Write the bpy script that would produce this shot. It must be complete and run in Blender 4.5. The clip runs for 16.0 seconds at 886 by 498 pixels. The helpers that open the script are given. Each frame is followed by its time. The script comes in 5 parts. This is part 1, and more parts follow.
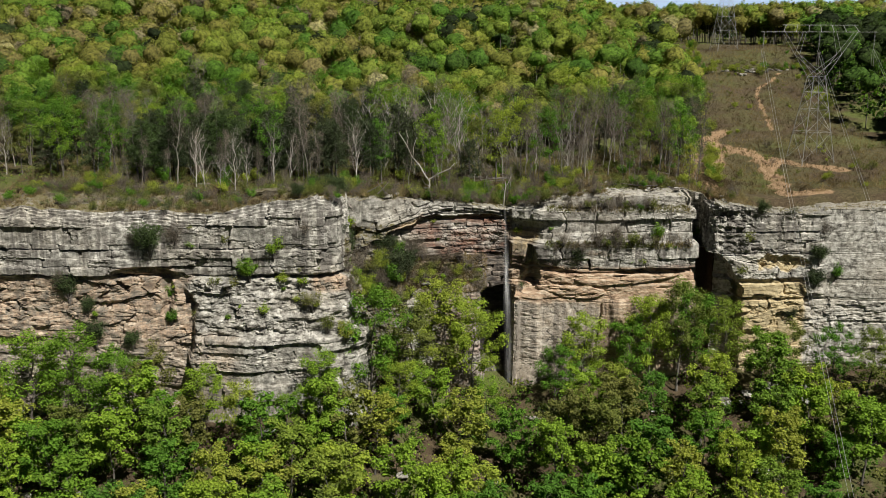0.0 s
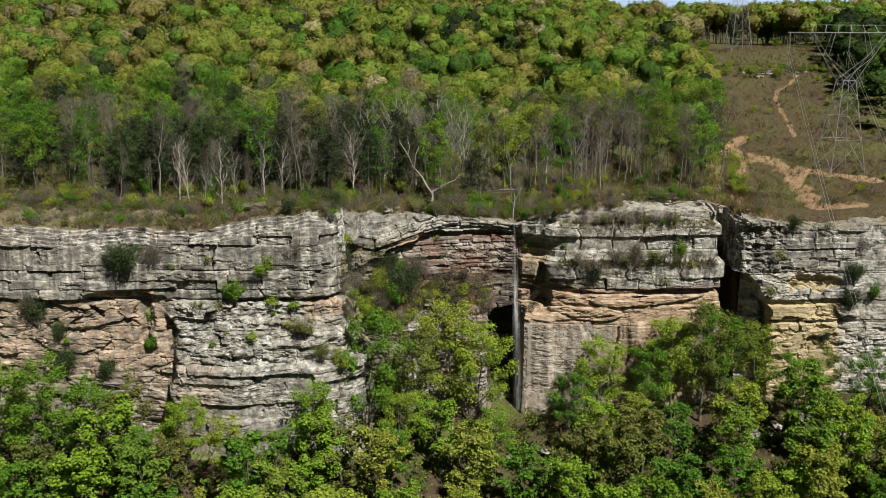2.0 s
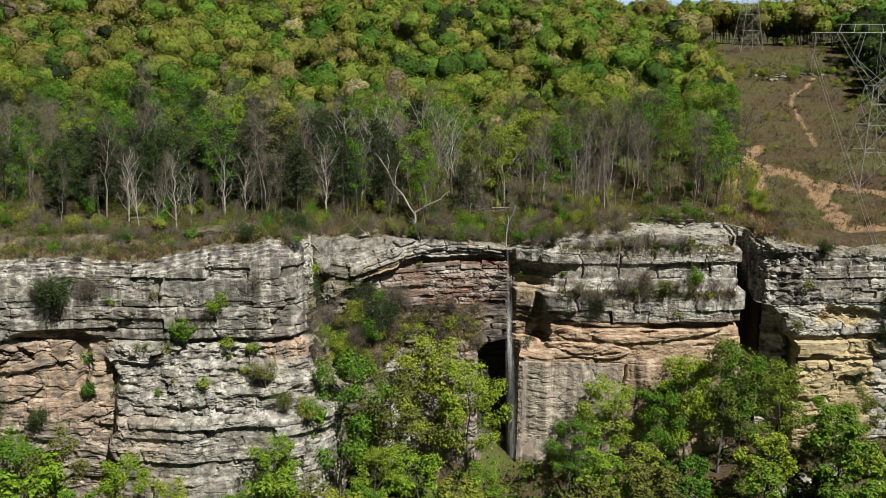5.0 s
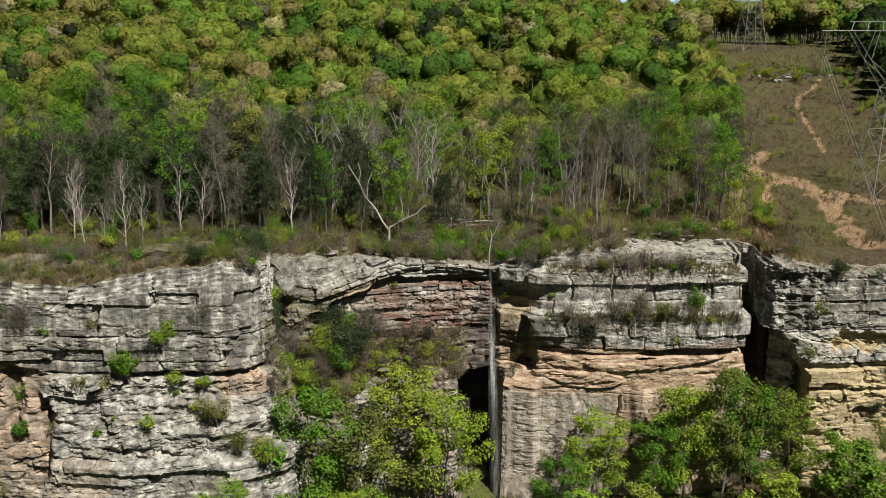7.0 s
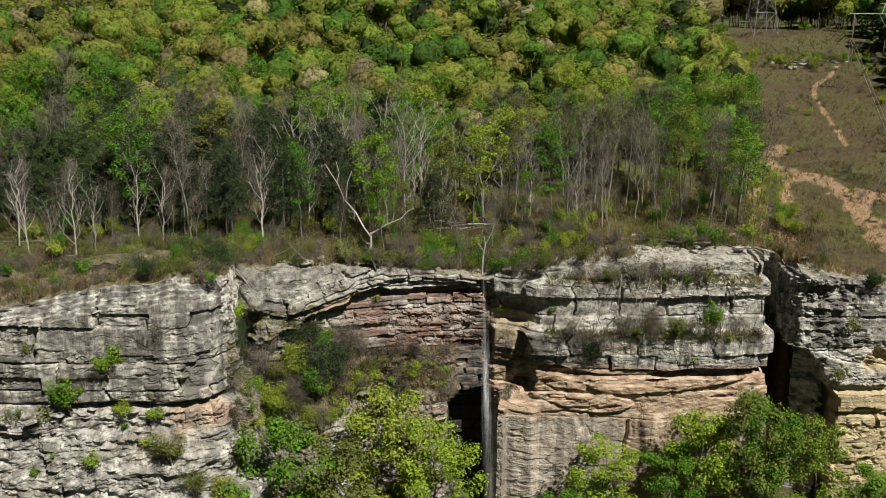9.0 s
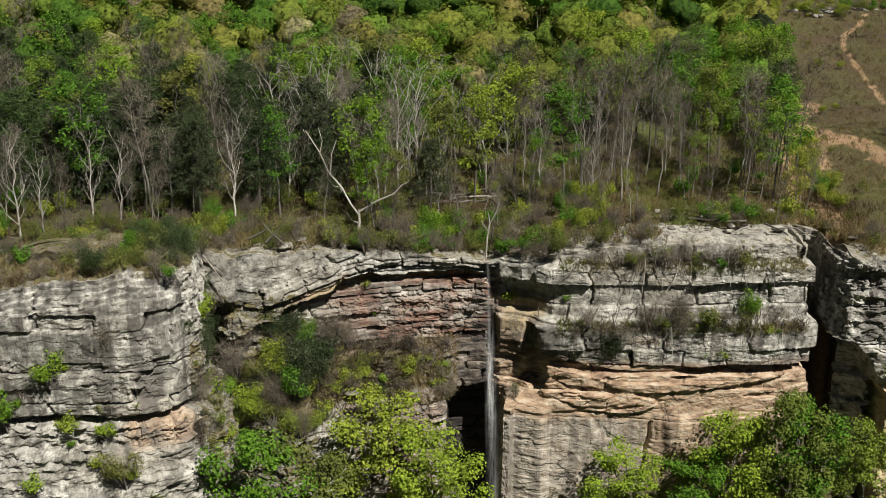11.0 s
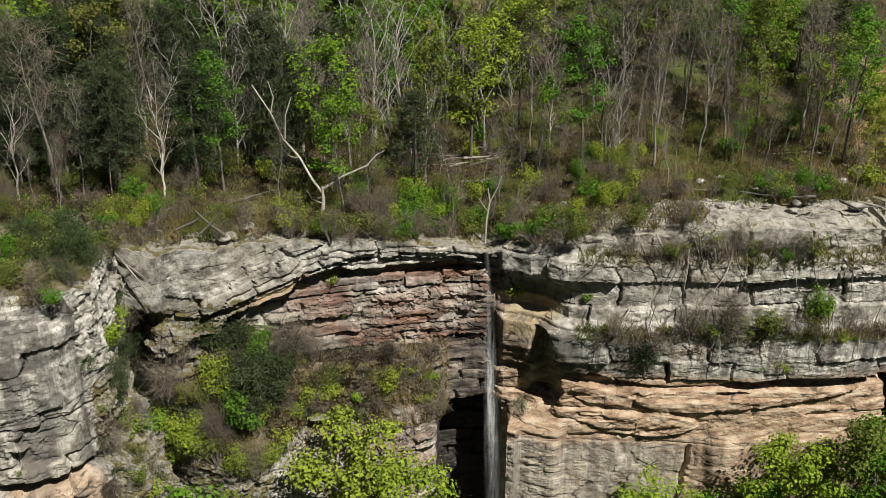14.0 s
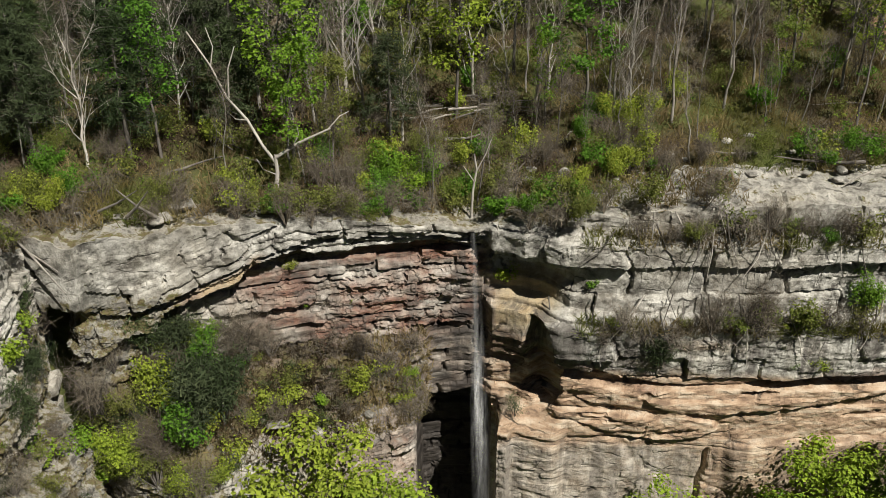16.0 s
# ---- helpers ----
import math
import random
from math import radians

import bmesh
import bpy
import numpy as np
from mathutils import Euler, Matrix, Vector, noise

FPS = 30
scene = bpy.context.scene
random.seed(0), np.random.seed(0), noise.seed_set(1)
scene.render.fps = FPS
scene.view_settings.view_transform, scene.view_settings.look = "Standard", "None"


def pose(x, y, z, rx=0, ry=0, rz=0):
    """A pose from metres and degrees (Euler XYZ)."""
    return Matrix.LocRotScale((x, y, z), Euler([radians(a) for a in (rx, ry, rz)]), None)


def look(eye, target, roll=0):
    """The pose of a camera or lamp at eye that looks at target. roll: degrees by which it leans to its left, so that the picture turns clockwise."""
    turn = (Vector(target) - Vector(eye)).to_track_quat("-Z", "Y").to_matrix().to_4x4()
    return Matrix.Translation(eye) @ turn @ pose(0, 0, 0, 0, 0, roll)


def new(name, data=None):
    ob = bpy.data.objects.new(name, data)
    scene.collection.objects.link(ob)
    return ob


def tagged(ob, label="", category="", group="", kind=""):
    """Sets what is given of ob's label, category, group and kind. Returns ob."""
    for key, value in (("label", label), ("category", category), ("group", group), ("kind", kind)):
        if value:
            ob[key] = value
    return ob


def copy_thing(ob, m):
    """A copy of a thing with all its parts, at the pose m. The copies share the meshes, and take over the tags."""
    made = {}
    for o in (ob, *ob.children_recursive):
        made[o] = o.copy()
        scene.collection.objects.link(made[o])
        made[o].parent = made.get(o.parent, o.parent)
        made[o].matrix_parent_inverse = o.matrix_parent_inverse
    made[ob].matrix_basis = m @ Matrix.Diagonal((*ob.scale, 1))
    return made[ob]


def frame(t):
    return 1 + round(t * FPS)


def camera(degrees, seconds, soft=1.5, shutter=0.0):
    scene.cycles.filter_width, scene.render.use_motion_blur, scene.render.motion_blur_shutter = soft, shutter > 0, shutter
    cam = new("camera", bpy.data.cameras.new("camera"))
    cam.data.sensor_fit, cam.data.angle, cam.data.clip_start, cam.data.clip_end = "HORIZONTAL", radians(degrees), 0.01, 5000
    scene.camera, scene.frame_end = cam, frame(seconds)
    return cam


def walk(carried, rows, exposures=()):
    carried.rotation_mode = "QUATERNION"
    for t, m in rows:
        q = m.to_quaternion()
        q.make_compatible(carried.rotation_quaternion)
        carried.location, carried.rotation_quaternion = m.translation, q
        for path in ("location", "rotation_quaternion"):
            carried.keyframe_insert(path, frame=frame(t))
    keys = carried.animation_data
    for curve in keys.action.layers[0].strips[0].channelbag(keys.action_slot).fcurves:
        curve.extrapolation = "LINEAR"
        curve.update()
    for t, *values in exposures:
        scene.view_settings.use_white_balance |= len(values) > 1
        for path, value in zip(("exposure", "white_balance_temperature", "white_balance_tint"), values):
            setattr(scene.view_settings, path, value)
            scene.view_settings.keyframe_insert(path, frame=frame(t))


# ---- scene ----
cam = camera(49.8, 16.0, soft=0.65)
METRES, EYE, TILT, LEAN, TURN = 120.0, 30.0, -12.4, 0.0, 0.0
ROWS = [
    (0.0, 0.0, 0.0, 0.0, 0.0, 0.0, -0.0),
    (0.5, -0.0037, 0.03, 0.0071, -0.04, -0.01, -0.02),
    (1.0, -0.0055, 0.0598, 0.0145, -0.04, -0.02, -0.0),
    (1.5, -0.0081, 0.0897, 0.0215, -0.1, -0.03, -0.02),
    (2.0, -0.009, 0.1187, 0.0285, -0.11, -0.04, -0.02),
    (2.5, -0.0096, 0.1475, 0.0352, -0.15, -0.06, -0.04),
    (3.0, -0.0087, 0.1759, 0.0421, -0.17, -0.06, -0.05),
    (3.5, -0.0065, 0.2037, 0.0484, -0.19, -0.06, -0.05),
    (4.0, -0.0033, 0.2309, 0.0548, -0.24, -0.08, -0.05),
    (6.5, 0.0325, 0.3676, 0.0857, -0.25, -0.13, -0.04),
    (7.0, 0.0377, 0.3966, 0.0917, -0.28, -0.17, -0.03),
    (7.5, 0.0422, 0.4258, 0.0981, -0.29, -0.22, -0.04),
    (8.0, 0.0459, 0.4555, 0.1041, -0.3, -0.37, -0.05),
    (8.5, 0.0488, 0.4855, 0.1103, -0.31, -0.59, -0.04),
    (9.0, 0.0507, 0.5164, 0.1167, -0.32, -1.05, -0.04),
    (9.5, 0.0518, 0.5479, 0.1234, -0.34, -1.79, -0.02),
    (12.0, 0.0477, 0.7154, 0.1608, -0.69, -5.93, 0.04),
    (12.5, 0.0481, 0.7495, 0.1688, -0.72, -6.84, 0.1),
    (13.0, 0.0493, 0.7834, 0.1763, -0.8, -7.78, 0.13),
    (13.5, 0.053, 0.8161, 0.1833, -0.8, -8.75, 0.2),
    (14.0, 0.0575, 0.848, 0.1904, -0.84, -9.81, 0.28),
    (14.5, 0.0619, 0.8784, 0.1967, -0.88, -10.93, 0.36),
    (15.0, 0.066, 0.9075, 0.2023, -0.89, -12.21, 0.43),
    (15.5, 0.0699, 0.9377, 0.2079, -0.9, -13.65, 0.48),
    (16.0, 0.0734, 0.9685, 0.214, -0.9, -15.26, 0.54),
]
walk(cam, [(t, pose(0, 0, EYE, TILT, LEAN, TURN) @ pose(METRES * x, METRES * y, METRES * z, 90 + pitch, roll, yaw)) for t, x, y, z, yaw, pitch, roll in ROWS])

# ---- light ----
world = bpy.data.worlds.new("sky")
scene.world = world
world.use_nodes = True
wn = world.node_tree
sky = wn.nodes.new("ShaderNodeTexSky")
sky.sky_type = "NISHITA"
sky.sun_disc = False
SUN_EL, SUN_AZ = radians(53), radians(143)      # azimuth clockwise from ahead (+y)
sky.sun_elevation, sky.sun_rotation = SUN_EL, SUN_AZ
sky.air_density, sky.dust_density = 1.0, 0.4
wn.links.new(sky.outputs[0], wn.nodes["Background"].inputs[0])
wn.nodes["Background"].inputs[1].default_value = 0.0075
SUN_FROM = Vector((math.sin(SUN_AZ) * math.cos(SUN_EL), math.cos(SUN_AZ) * math.cos(SUN_EL), math.sin(SUN_EL)))
sun = new("sun", bpy.data.lights.new("sun", "SUN"))
sun.data.energy, sun.data.angle, sun.data.color = 5.0, radians(0.5), (1.0, 0.95, 0.86)
sun.matrix_world = look(SUN_FROM * 400, (0, 0, 0))
scene.view_settings.exposure = 0.6


# ---- materials ----
def material(name):
    m = bpy.data.materials.new(name)
    m.use_nodes = True
    return m, m.node_tree, m.node_tree.nodes["Principled BSDF"]


def node(nt, kind, **values):
    n = nt.nodes.new(kind)
    for key, v in values.items():
        if key in n.inputs:
            n.inputs[key].default_value = v
    return n


def noise_tex(nt, scale, detail=6.0, rough=0.6, stretch=(1, 1, 1)):
    geo = nt.nodes.new("ShaderNodeNewGeometry")
    mp = nt.nodes.new("ShaderNodeMapping")
    mp.inputs["Scale"].default_value = stretch
    nt.links.new(geo.outputs["Position"], mp.inputs["Vector"])
    n = node(nt, "ShaderNodeTexNoise", Scale=scale, Detail=detail, Roughness=rough)
    nt.links.new(mp.outputs[0], n.inputs["Vector"])
    return n.outputs["Fac"]


def ramp(nt, fac, stops):
    r = nt.nodes.new("ShaderNodeValToRGB")
    while len(r.color_ramp.elements) < len(stops):
        r.color_ramp.elements.new(0.5)
    for e, (p, c) in zip(r.color_ramp.elements, stops):
        e.position = p
        e.color = (*c, 1) if len(c) == 3 else c
    nt.links.new(fac, r.inputs[0])
    return r.outputs[0]


def mix(nt, fac, a, b, mode="MIX"):
    m = nt.nodes.new("ShaderNodeMix")
    m.data_type, m.blend_type = "RGBA", mode
    for sock, v in ((m.inputs[0], fac), (m.inputs[6], a), (m.inputs[7], b)):
        if isinstance(v, (int, float)):
            sock.default_value = v
        elif isinstance(v, tuple):
            sock.default_value = (*v, 1)
        else:
            nt.links.new(v, sock)
    return m.outputs[2]


def arith(nt, op, a, b=0.0):
    m = nt.nodes.new("ShaderNodeMath")
    m.operation = op
    m.use_clamp = True
    for sock, v in zip(m.inputs, (a, b)):
        if isinstance(v, (int, float)):
            sock.default_value = v
        else:
            nt.links.new(v, sock)
    return m.outputs[0]


def attribute(nt, name):
    a = nt.nodes.new("ShaderNodeAttribute")
    a.attribute_name = name
    return a.outputs["Fac"]


def bump(nt, bsdf, height, strength, distance):
    b = node(nt, "ShaderNodeBump", Strength=strength, Distance=distance)
    nt.links.new(height, b.inputs["Height"])
    nt.links.new(b.outputs[0], bsdf.inputs["Normal"])


def rock_material():
    m, nt, p = material("sandstone")
    grain = noise_tex(nt, 0.9, 10, 0.68)
    big = noise_tex(nt, 0.09, 4, 0.55)
    lam = noise_tex(nt, 1.0, 7, 0.66, (0.5, 0.5, 2.0))
    streak = noise_tex(nt, 1.0, 5, 0.62, (0.8, 0.8, 0.045))
    fine = noise_tex(nt, 5.5, 8, 0.7)
    col = ramp(nt, grain, [(0.37, (0.07, 0.065, 0.057)), (0.45, (0.24, 0.232, 0.206)), (0.53, (0.385, 0.375, 0.338)), (0.62, (0.53, 0.518, 0.475))])
    col = mix(nt, arith(nt, "MULTIPLY", ramp(nt, big, [(0.42, (0, 0, 0)), (0.62, (1, 1, 1))]), 0.5), col, (0.31, 0.28, 0.225))
    tan = ramp(nt, lam, [(0.36, (0.17, 0.115, 0.078)), (0.48, (0.34, 0.24, 0.16)), (0.62, (0.47, 0.385, 0.29))])
    col = mix(nt, attribute(nt, "iron"), col, tan)
    yel = ramp(nt, grain, [(0.3, (0.30, 0.23, 0.12)), (0.6, (0.44, 0.365, 0.215))])
    col = mix(nt, attribute(nt, "ochre"), col, yel)
    red = ramp(nt, lam, [(0.36, (0.05, 0.033, 0.026)), (0.48, (0.17, 0.085, 0.06)), (0.6, (0.27, 0.19, 0.145))])
    col = mix(nt, attribute(nt, "red"), col, red)
    st = arith(nt, "MULTIPLY", ramp(nt, streak, [(0.44, (0, 0, 0)), (0.58, (1, 1, 1))]), attribute(nt, "streak"))
    col = mix(nt, arith(nt, "MULTIPLY", st, 0.8), col, (0.075, 0.066, 0.06))
    patch = noise_tex(nt, 0.55, 9, 0.72)
    lich = arith(nt, "MULTIPLY", ramp(nt, patch, [(0.49, (0, 0, 0)), (0.6, (1, 1, 1))]), attribute(nt, "lichen_shade"))
    col = mix(nt, arith(nt, "MULTIPLY", lich, 0.75), col, (0.10, 0.098, 0.085))
    blotch = noise_tex(nt, 1.7, 10, 0.78)
    col = mix(nt, arith(nt, "MULTIPLY", ramp(nt, blotch, [(0.55, (0, 0, 0)), (0.62, (1, 1, 1))]), arith(nt, "ADD", 0.22, arith(nt, "MULTIPLY", attribute(nt, "lichen_shade"), 0.5))), col, (0.11, 0.106, 0.092))
    spot = noise_tex(nt, 3.4, 9, 0.8)
    col = mix(nt, ramp(nt, spot, [(0.58, (0, 0, 0)), (0.64, (0.8, 0.8, 0.8))]), col, (0.06, 0.056, 0.05))
    geo = nt.nodes.new("ShaderNodeNewGeometry")
    warp = node(nt, "ShaderNodeTexNoise", Scale=0.5, Detail=4.0, Roughness=0.6)
    nt.links.new(geo.outputs["Position"], warp.inputs["Vector"])
    shift = nt.nodes.new("ShaderNodeVectorMath")
    shift.operation = "MULTIPLY_ADD"
    shift.inputs[1].default_value = (2.4, 2.4, 1.2)
    nt.links.new(warp.outputs["Color"], shift.inputs[0])
    nt.links.new(geo.outputs["Position"], shift.inputs[2])
    lay = nt.nodes.new("ShaderNodeMapping")
    lay.inputs["Scale"].default_value = (0.17, 0.17, 0.55)
    nt.links.new(shift.outputs[0], lay.inputs["Vector"])
    cell = node(nt, "ShaderNodeTexVoronoi", Scale=1.0)
    cell.feature = "DISTANCE_TO_EDGE"
    nt.links.new(lay.outputs[0], cell.inputs["Vector"])
    seam = ramp(nt, cell.outputs["Distance"], [(0.012, (1, 1, 1)), (0.035, (0, 0, 0))])
    seam = arith(nt, "MULTIPLY", seam, ramp(nt, noise_tex(nt, 0.35, 3, 0.6), [(0.5, (0, 0, 0)), (0.6, (1, 1, 1))]))
    col = mix(nt, arith(nt, "MULTIPLY", seam, 0.75), col, (0.03, 0.027, 0.023))
    # near-black for the wet wall, and for shade painted into the cave
    col = mix(nt, arith(nt, "MULTIPLY", attribute(nt, "wet_shade"), 0.9), col, (0.022, 0.019, 0.017))
    cover = attribute(nt, "moss_shade")
    mossy = arith(nt, "ADD", arith(nt, "MULTIPLY", noise_tex(nt, 0.9, 9, 0.75), 0.8), arith(nt, "MULTIPLY", cover, 0.26))
    moss_shade = arith(nt, "MULTIPLY", ramp(nt, mossy, [(0.56, (0, 0, 0)), (0.62, (1, 1, 1))]), arith(nt, "MULTIPLY", cover, 8.0))
    col = mix(nt, moss_shade, col, ramp(nt, fine, [(0.35, (0.05, 0.04, 0.02)), (0.5, (0.12, 0.095, 0.05)), (0.6, (0.09, 0.10, 0.03)), (0.7, (0.19, 0.15, 0.085))]))
    nt.links.new(col, p.inputs["Base Color"])
    rough = arith(nt, "SUBTRACT", 0.92, arith(nt, "MULTIPLY", attribute(nt, "wet_shade"), 0.28))
    nt.links.new(rough, p.inputs["Roughness"])
    p.inputs["Specular IOR Level"].default_value = 0.25
    h = mix(nt, 0.45, mix(nt, 0.35, grain, lam), fine)
    h = mix(nt, seam, h, (0.0, 0.0, 0.0))
    bump(nt, p, h, 0.75, 0.24)
    return m


def ground_material():
    m, nt, p = material("forest_floor")
    a = noise_tex(nt, 0.6, 9, 0.7)
    b = noise_tex(nt, 0.12, 5, 0.6)
    fine = noise_tex(nt, 1.6, 12, 0.8)
    leaf = ramp(nt, a, [(0.3, (0.028, 0.021, 0.013)), (0.5, (0.062, 0.046, 0.028)), (0.7, (0.105, 0.08, 0.05))])
    green = ramp(nt, fine, [(0.3, (0.04, 0.055, 0.014)), (0.6, (0.10, 0.125, 0.035))])
    col = mix(nt, ramp(nt, b, [(0.48, (0, 0, 0)), (0.62, (0.8, 0.8, 0.8))]), leaf, green)
    dry = ramp(nt, fine, [(0.36, (0.022, 0.017, 0.012)), (0.46, (0.055, 0.04, 0.027)), (0.55, (0.09, 0.067, 0.042)), (0.66, (0.16, 0.125, 0.08))])
    dry = mix(nt, ramp(nt, b, [(0.45, (0, 0, 0)), (0.6, (0.5, 0.5, 0.5))]), dry, (0.075, 0.07, 0.03))
    col = mix(nt, attribute(nt, "dry"), col, dry)
    gr = ramp(nt, fine, [(0.3, (0.045, 0.065, 0.016)), (0.65, (0.12, 0.135, 0.04))])
    col = mix(nt, attribute(nt, "grass"), col, gr)
    soil = ramp(nt, fine, [(0.34, (0.15, 0.095, 0.055)), (0.5, (0.27, 0.18, 0.105)), (0.66, (0.35, 0.265, 0.175))])
    col = mix(nt, ramp(nt, arith(nt, "MULTIPLY", attribute(nt, "soil"), arith(nt, "ADD", a, 0.55)), [(0.34, (0, 0, 0)), (0.62, (1, 1, 1))]), col, soil)
    nt.links.new(col, p.inputs["Base Color"])
    p.inputs["Roughness"].default_value = 0.95
    p.inputs["Specular IOR Level"].default_value = 0.1
    bump(nt, p, mix(nt, 0.5, a, fine), 1.0, 0.5)
    return m


def leaf_material(name, stops, through_light=0.35, by="object", gap_shade=0.0):
    """Leaves whose tint goes from tree to tree and a little from leaf to leaf; shaded gaps can be painted in."""
    m, nt, p = material(name)
    if by == "object":
        fac = nt.nodes.new("ShaderNodeObjectInfo").outputs["Random"]
    else:
        fac = attribute(nt, "tint")
    col = ramp(nt, fac, stops)
    isl = nt.nodes.new("ShaderNodeNewGeometry").outputs["Random Per Island"]
    lo, hi = (0.62, 1.3) if by == "object" else (0.78, 1.2)
    shade = ramp(nt, isl, [(0.0, (lo, lo, lo)), (0.5, (0.97, 0.97, 0.97)), (1.0, (hi, hi * 0.97, hi * 0.9))])
    col = mix(nt, 1.0, col, shade, "MULTIPLY")
    if gap_shade:
        # noise paints shaded leaf gaps and brighter sprays into the crown colour
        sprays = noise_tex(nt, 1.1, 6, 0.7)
        col = mix(nt, gap_shade, col, mix(nt, 1.0, col, ramp(nt, sprays, [(0.38, (0.35, 0.36, 0.34)), (0.5, (0.95, 0.95, 0.95)), (0.64, (1.45, 1.42, 1.3))]), "MULTIPLY"))
        bump(nt, p, sprays, 1.0, 0.9)
    nt.links.new(col, p.inputs["Base Color"])
    p.inputs["Roughness"].default_value = 0.6
    p.inputs["Specular IOR Level"].default_value = 0.07
    tr = nt.nodes.new("ShaderNodeBsdfTranslucent")
    nt.links.new(mix(nt, 1.0, col, (1.08, 1.2, 0.6), "MULTIPLY"), tr.inputs["Color"])
    mx = nt.nodes.new("ShaderNodeMixShader")
    mx.inputs[0].default_value = through_light
    nt.links.new(p.outputs[0], mx.inputs[1])
    nt.links.new(tr.outputs[0], mx.inputs[2])
    nt.links.new(mx.outputs[0], nt.nodes["Material Output"].inputs["Surface"])
    return m


def bark_material(name, dark, light):
    m, nt, p = material(name)
    n = noise_tex(nt, 2.2, 7, 0.7, (1, 1, 0.35))
    c = ramp(nt, n, [(0.32, dark), (0.68, light)])
    rnd = nt.nodes.new("ShaderNodeObjectInfo").outputs["Random"]
    c = mix(nt, 1.0, c, ramp(nt, rnd, [(0, (0.75, 0.75, 0.75)), (1, (1.2, 1.2, 1.2))]), "MULTIPLY")
    nt.links.new(c, p.inputs["Base Color"])
    p.inputs["Roughness"].default_value = 0.9
    p.inputs["Specular IOR Level"].default_value = 0.15
    bump(nt, p, n, 0.7, 0.05)
    return m


ROCK = rock_material()
GROUND = ground_material()
LEAF_SPRING = leaf_material("spring_leaf", [(0.0, (0.155, 0.265, 0.03)), (0.35, (0.2, 0.31, 0.034)), (0.6, (0.24, 0.315, 0.04)), (0.82, (0.255, 0.28, 0.05)), (1.0, (0.12, 0.225, 0.03))])
LEAF_DEEP = leaf_material("deep_green_leaf", [(0.0, (0.08, 0.18, 0.026)), (0.5, (0.1, 0.21, 0.024)), (1.0, (0.135, 0.235, 0.026))])
LEAF_OLIVE = leaf_material("olive_leaf", [(0.0, (0.125, 0.152, 0.036)), (0.5, (0.155, 0.16, 0.048)), (1.0, (0.135, 0.19, 0.035))])
LEAF_DARK = leaf_material("evergreen_needle", [(0.0, (0.034, 0.052, 0.022)), (0.5, (0.052, 0.066, 0.034)), (1.0, (0.05, 0.085, 0.025))], 0.15)
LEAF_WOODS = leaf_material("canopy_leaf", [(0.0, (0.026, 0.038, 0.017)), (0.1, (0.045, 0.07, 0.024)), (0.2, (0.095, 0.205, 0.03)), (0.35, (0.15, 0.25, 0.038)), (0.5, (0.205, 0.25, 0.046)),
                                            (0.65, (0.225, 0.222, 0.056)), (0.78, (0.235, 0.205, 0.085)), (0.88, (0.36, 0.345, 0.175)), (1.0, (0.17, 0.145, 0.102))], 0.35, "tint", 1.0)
TWIG = leaf_material("bare_twig", [(0.0, (0.06, 0.05, 0.038)), (0.5, (0.11, 0.094, 0.072)), (1.0, (0.19, 0.168, 0.135))], 0.0)
DRY = leaf_material("dry_grass", [(0.0, (0.06, 0.045, 0.03)), (0.25, (0.115, 0.085, 0.052)), (0.5, (0.27, 0.21, 0.118)), (0.7, (0.14, 0.13, 0.045)), (1.0, (0.085, 0.12, 0.03))], 0.45, "tint")
BARK = bark_material("grey_bark", (0.06, 0.053, 0.046), (0.17, 0.155, 0.138))
BARK_PALE = bark_material("bleached_wood", (0.24, 0.22, 0.19), (0.5, 0.47, 0.42))
BARK_ASH = bark_material("ash_grey_bark", (0.13, 0.12, 0.105), (0.32, 0.295, 0.26))


# ---- arithmetic of noise ----
def rnd(ix, iy, seed):
    ix, iy = np.asarray(ix), np.asarray(iy)
    h = (ix.astype(np.int64) * 374761393 + iy.astype(np.int64) * 668265263 + seed * 974634777) & 0xFFFFFFFF
    h = ((h ^ (h >> 13)) * 1274126177) & 0xFFFFFFFF
    h = ((h ^ (h >> 16)) * 224682251) & 0xFFFFFFFF
    return ((h ^ (h >> 15)) & 0xFFFFFF) / float(0xFFFFFF)


def vnoise(x, y, seed=0):
    x, y = np.broadcast_arrays(np.asarray(x, float), np.asarray(y, float))
    ix, iy = np.floor(x), np.floor(y)
    fx, fy = x - ix, y - iy
    fx, fy = fx * fx * (3 - 2 * fx), fy * fy * (3 - 2 * fy)
    a = rnd(ix, iy, seed) * (1 - fx) + rnd(ix + 1, iy, seed) * fx
    b = rnd(ix, iy + 1, seed) * (1 - fx) + rnd(ix + 1, iy + 1, seed) * fx
    return (a * (1 - fy) + b * fy) * 2 - 1


def fbm(x, y, seed=0, octaves=4, gain=0.5):
    total, amp = 0.0, 1.0
    for k in range(octaves):
        total = total + amp * vnoise(x * 2.03 ** k, y * 2.03 ** k, seed + 31 * k)
        amp *= gain
    return total


def smooth(a, b, v):
    u = np.clip((v - a) / (b - a), 0, 1)
    return u * u * (3 - 2 * u)


def within(v, a, b, soft):
    return smooth(a - soft, a + soft, v) * (1 - smooth(b - soft, b + soft, v))


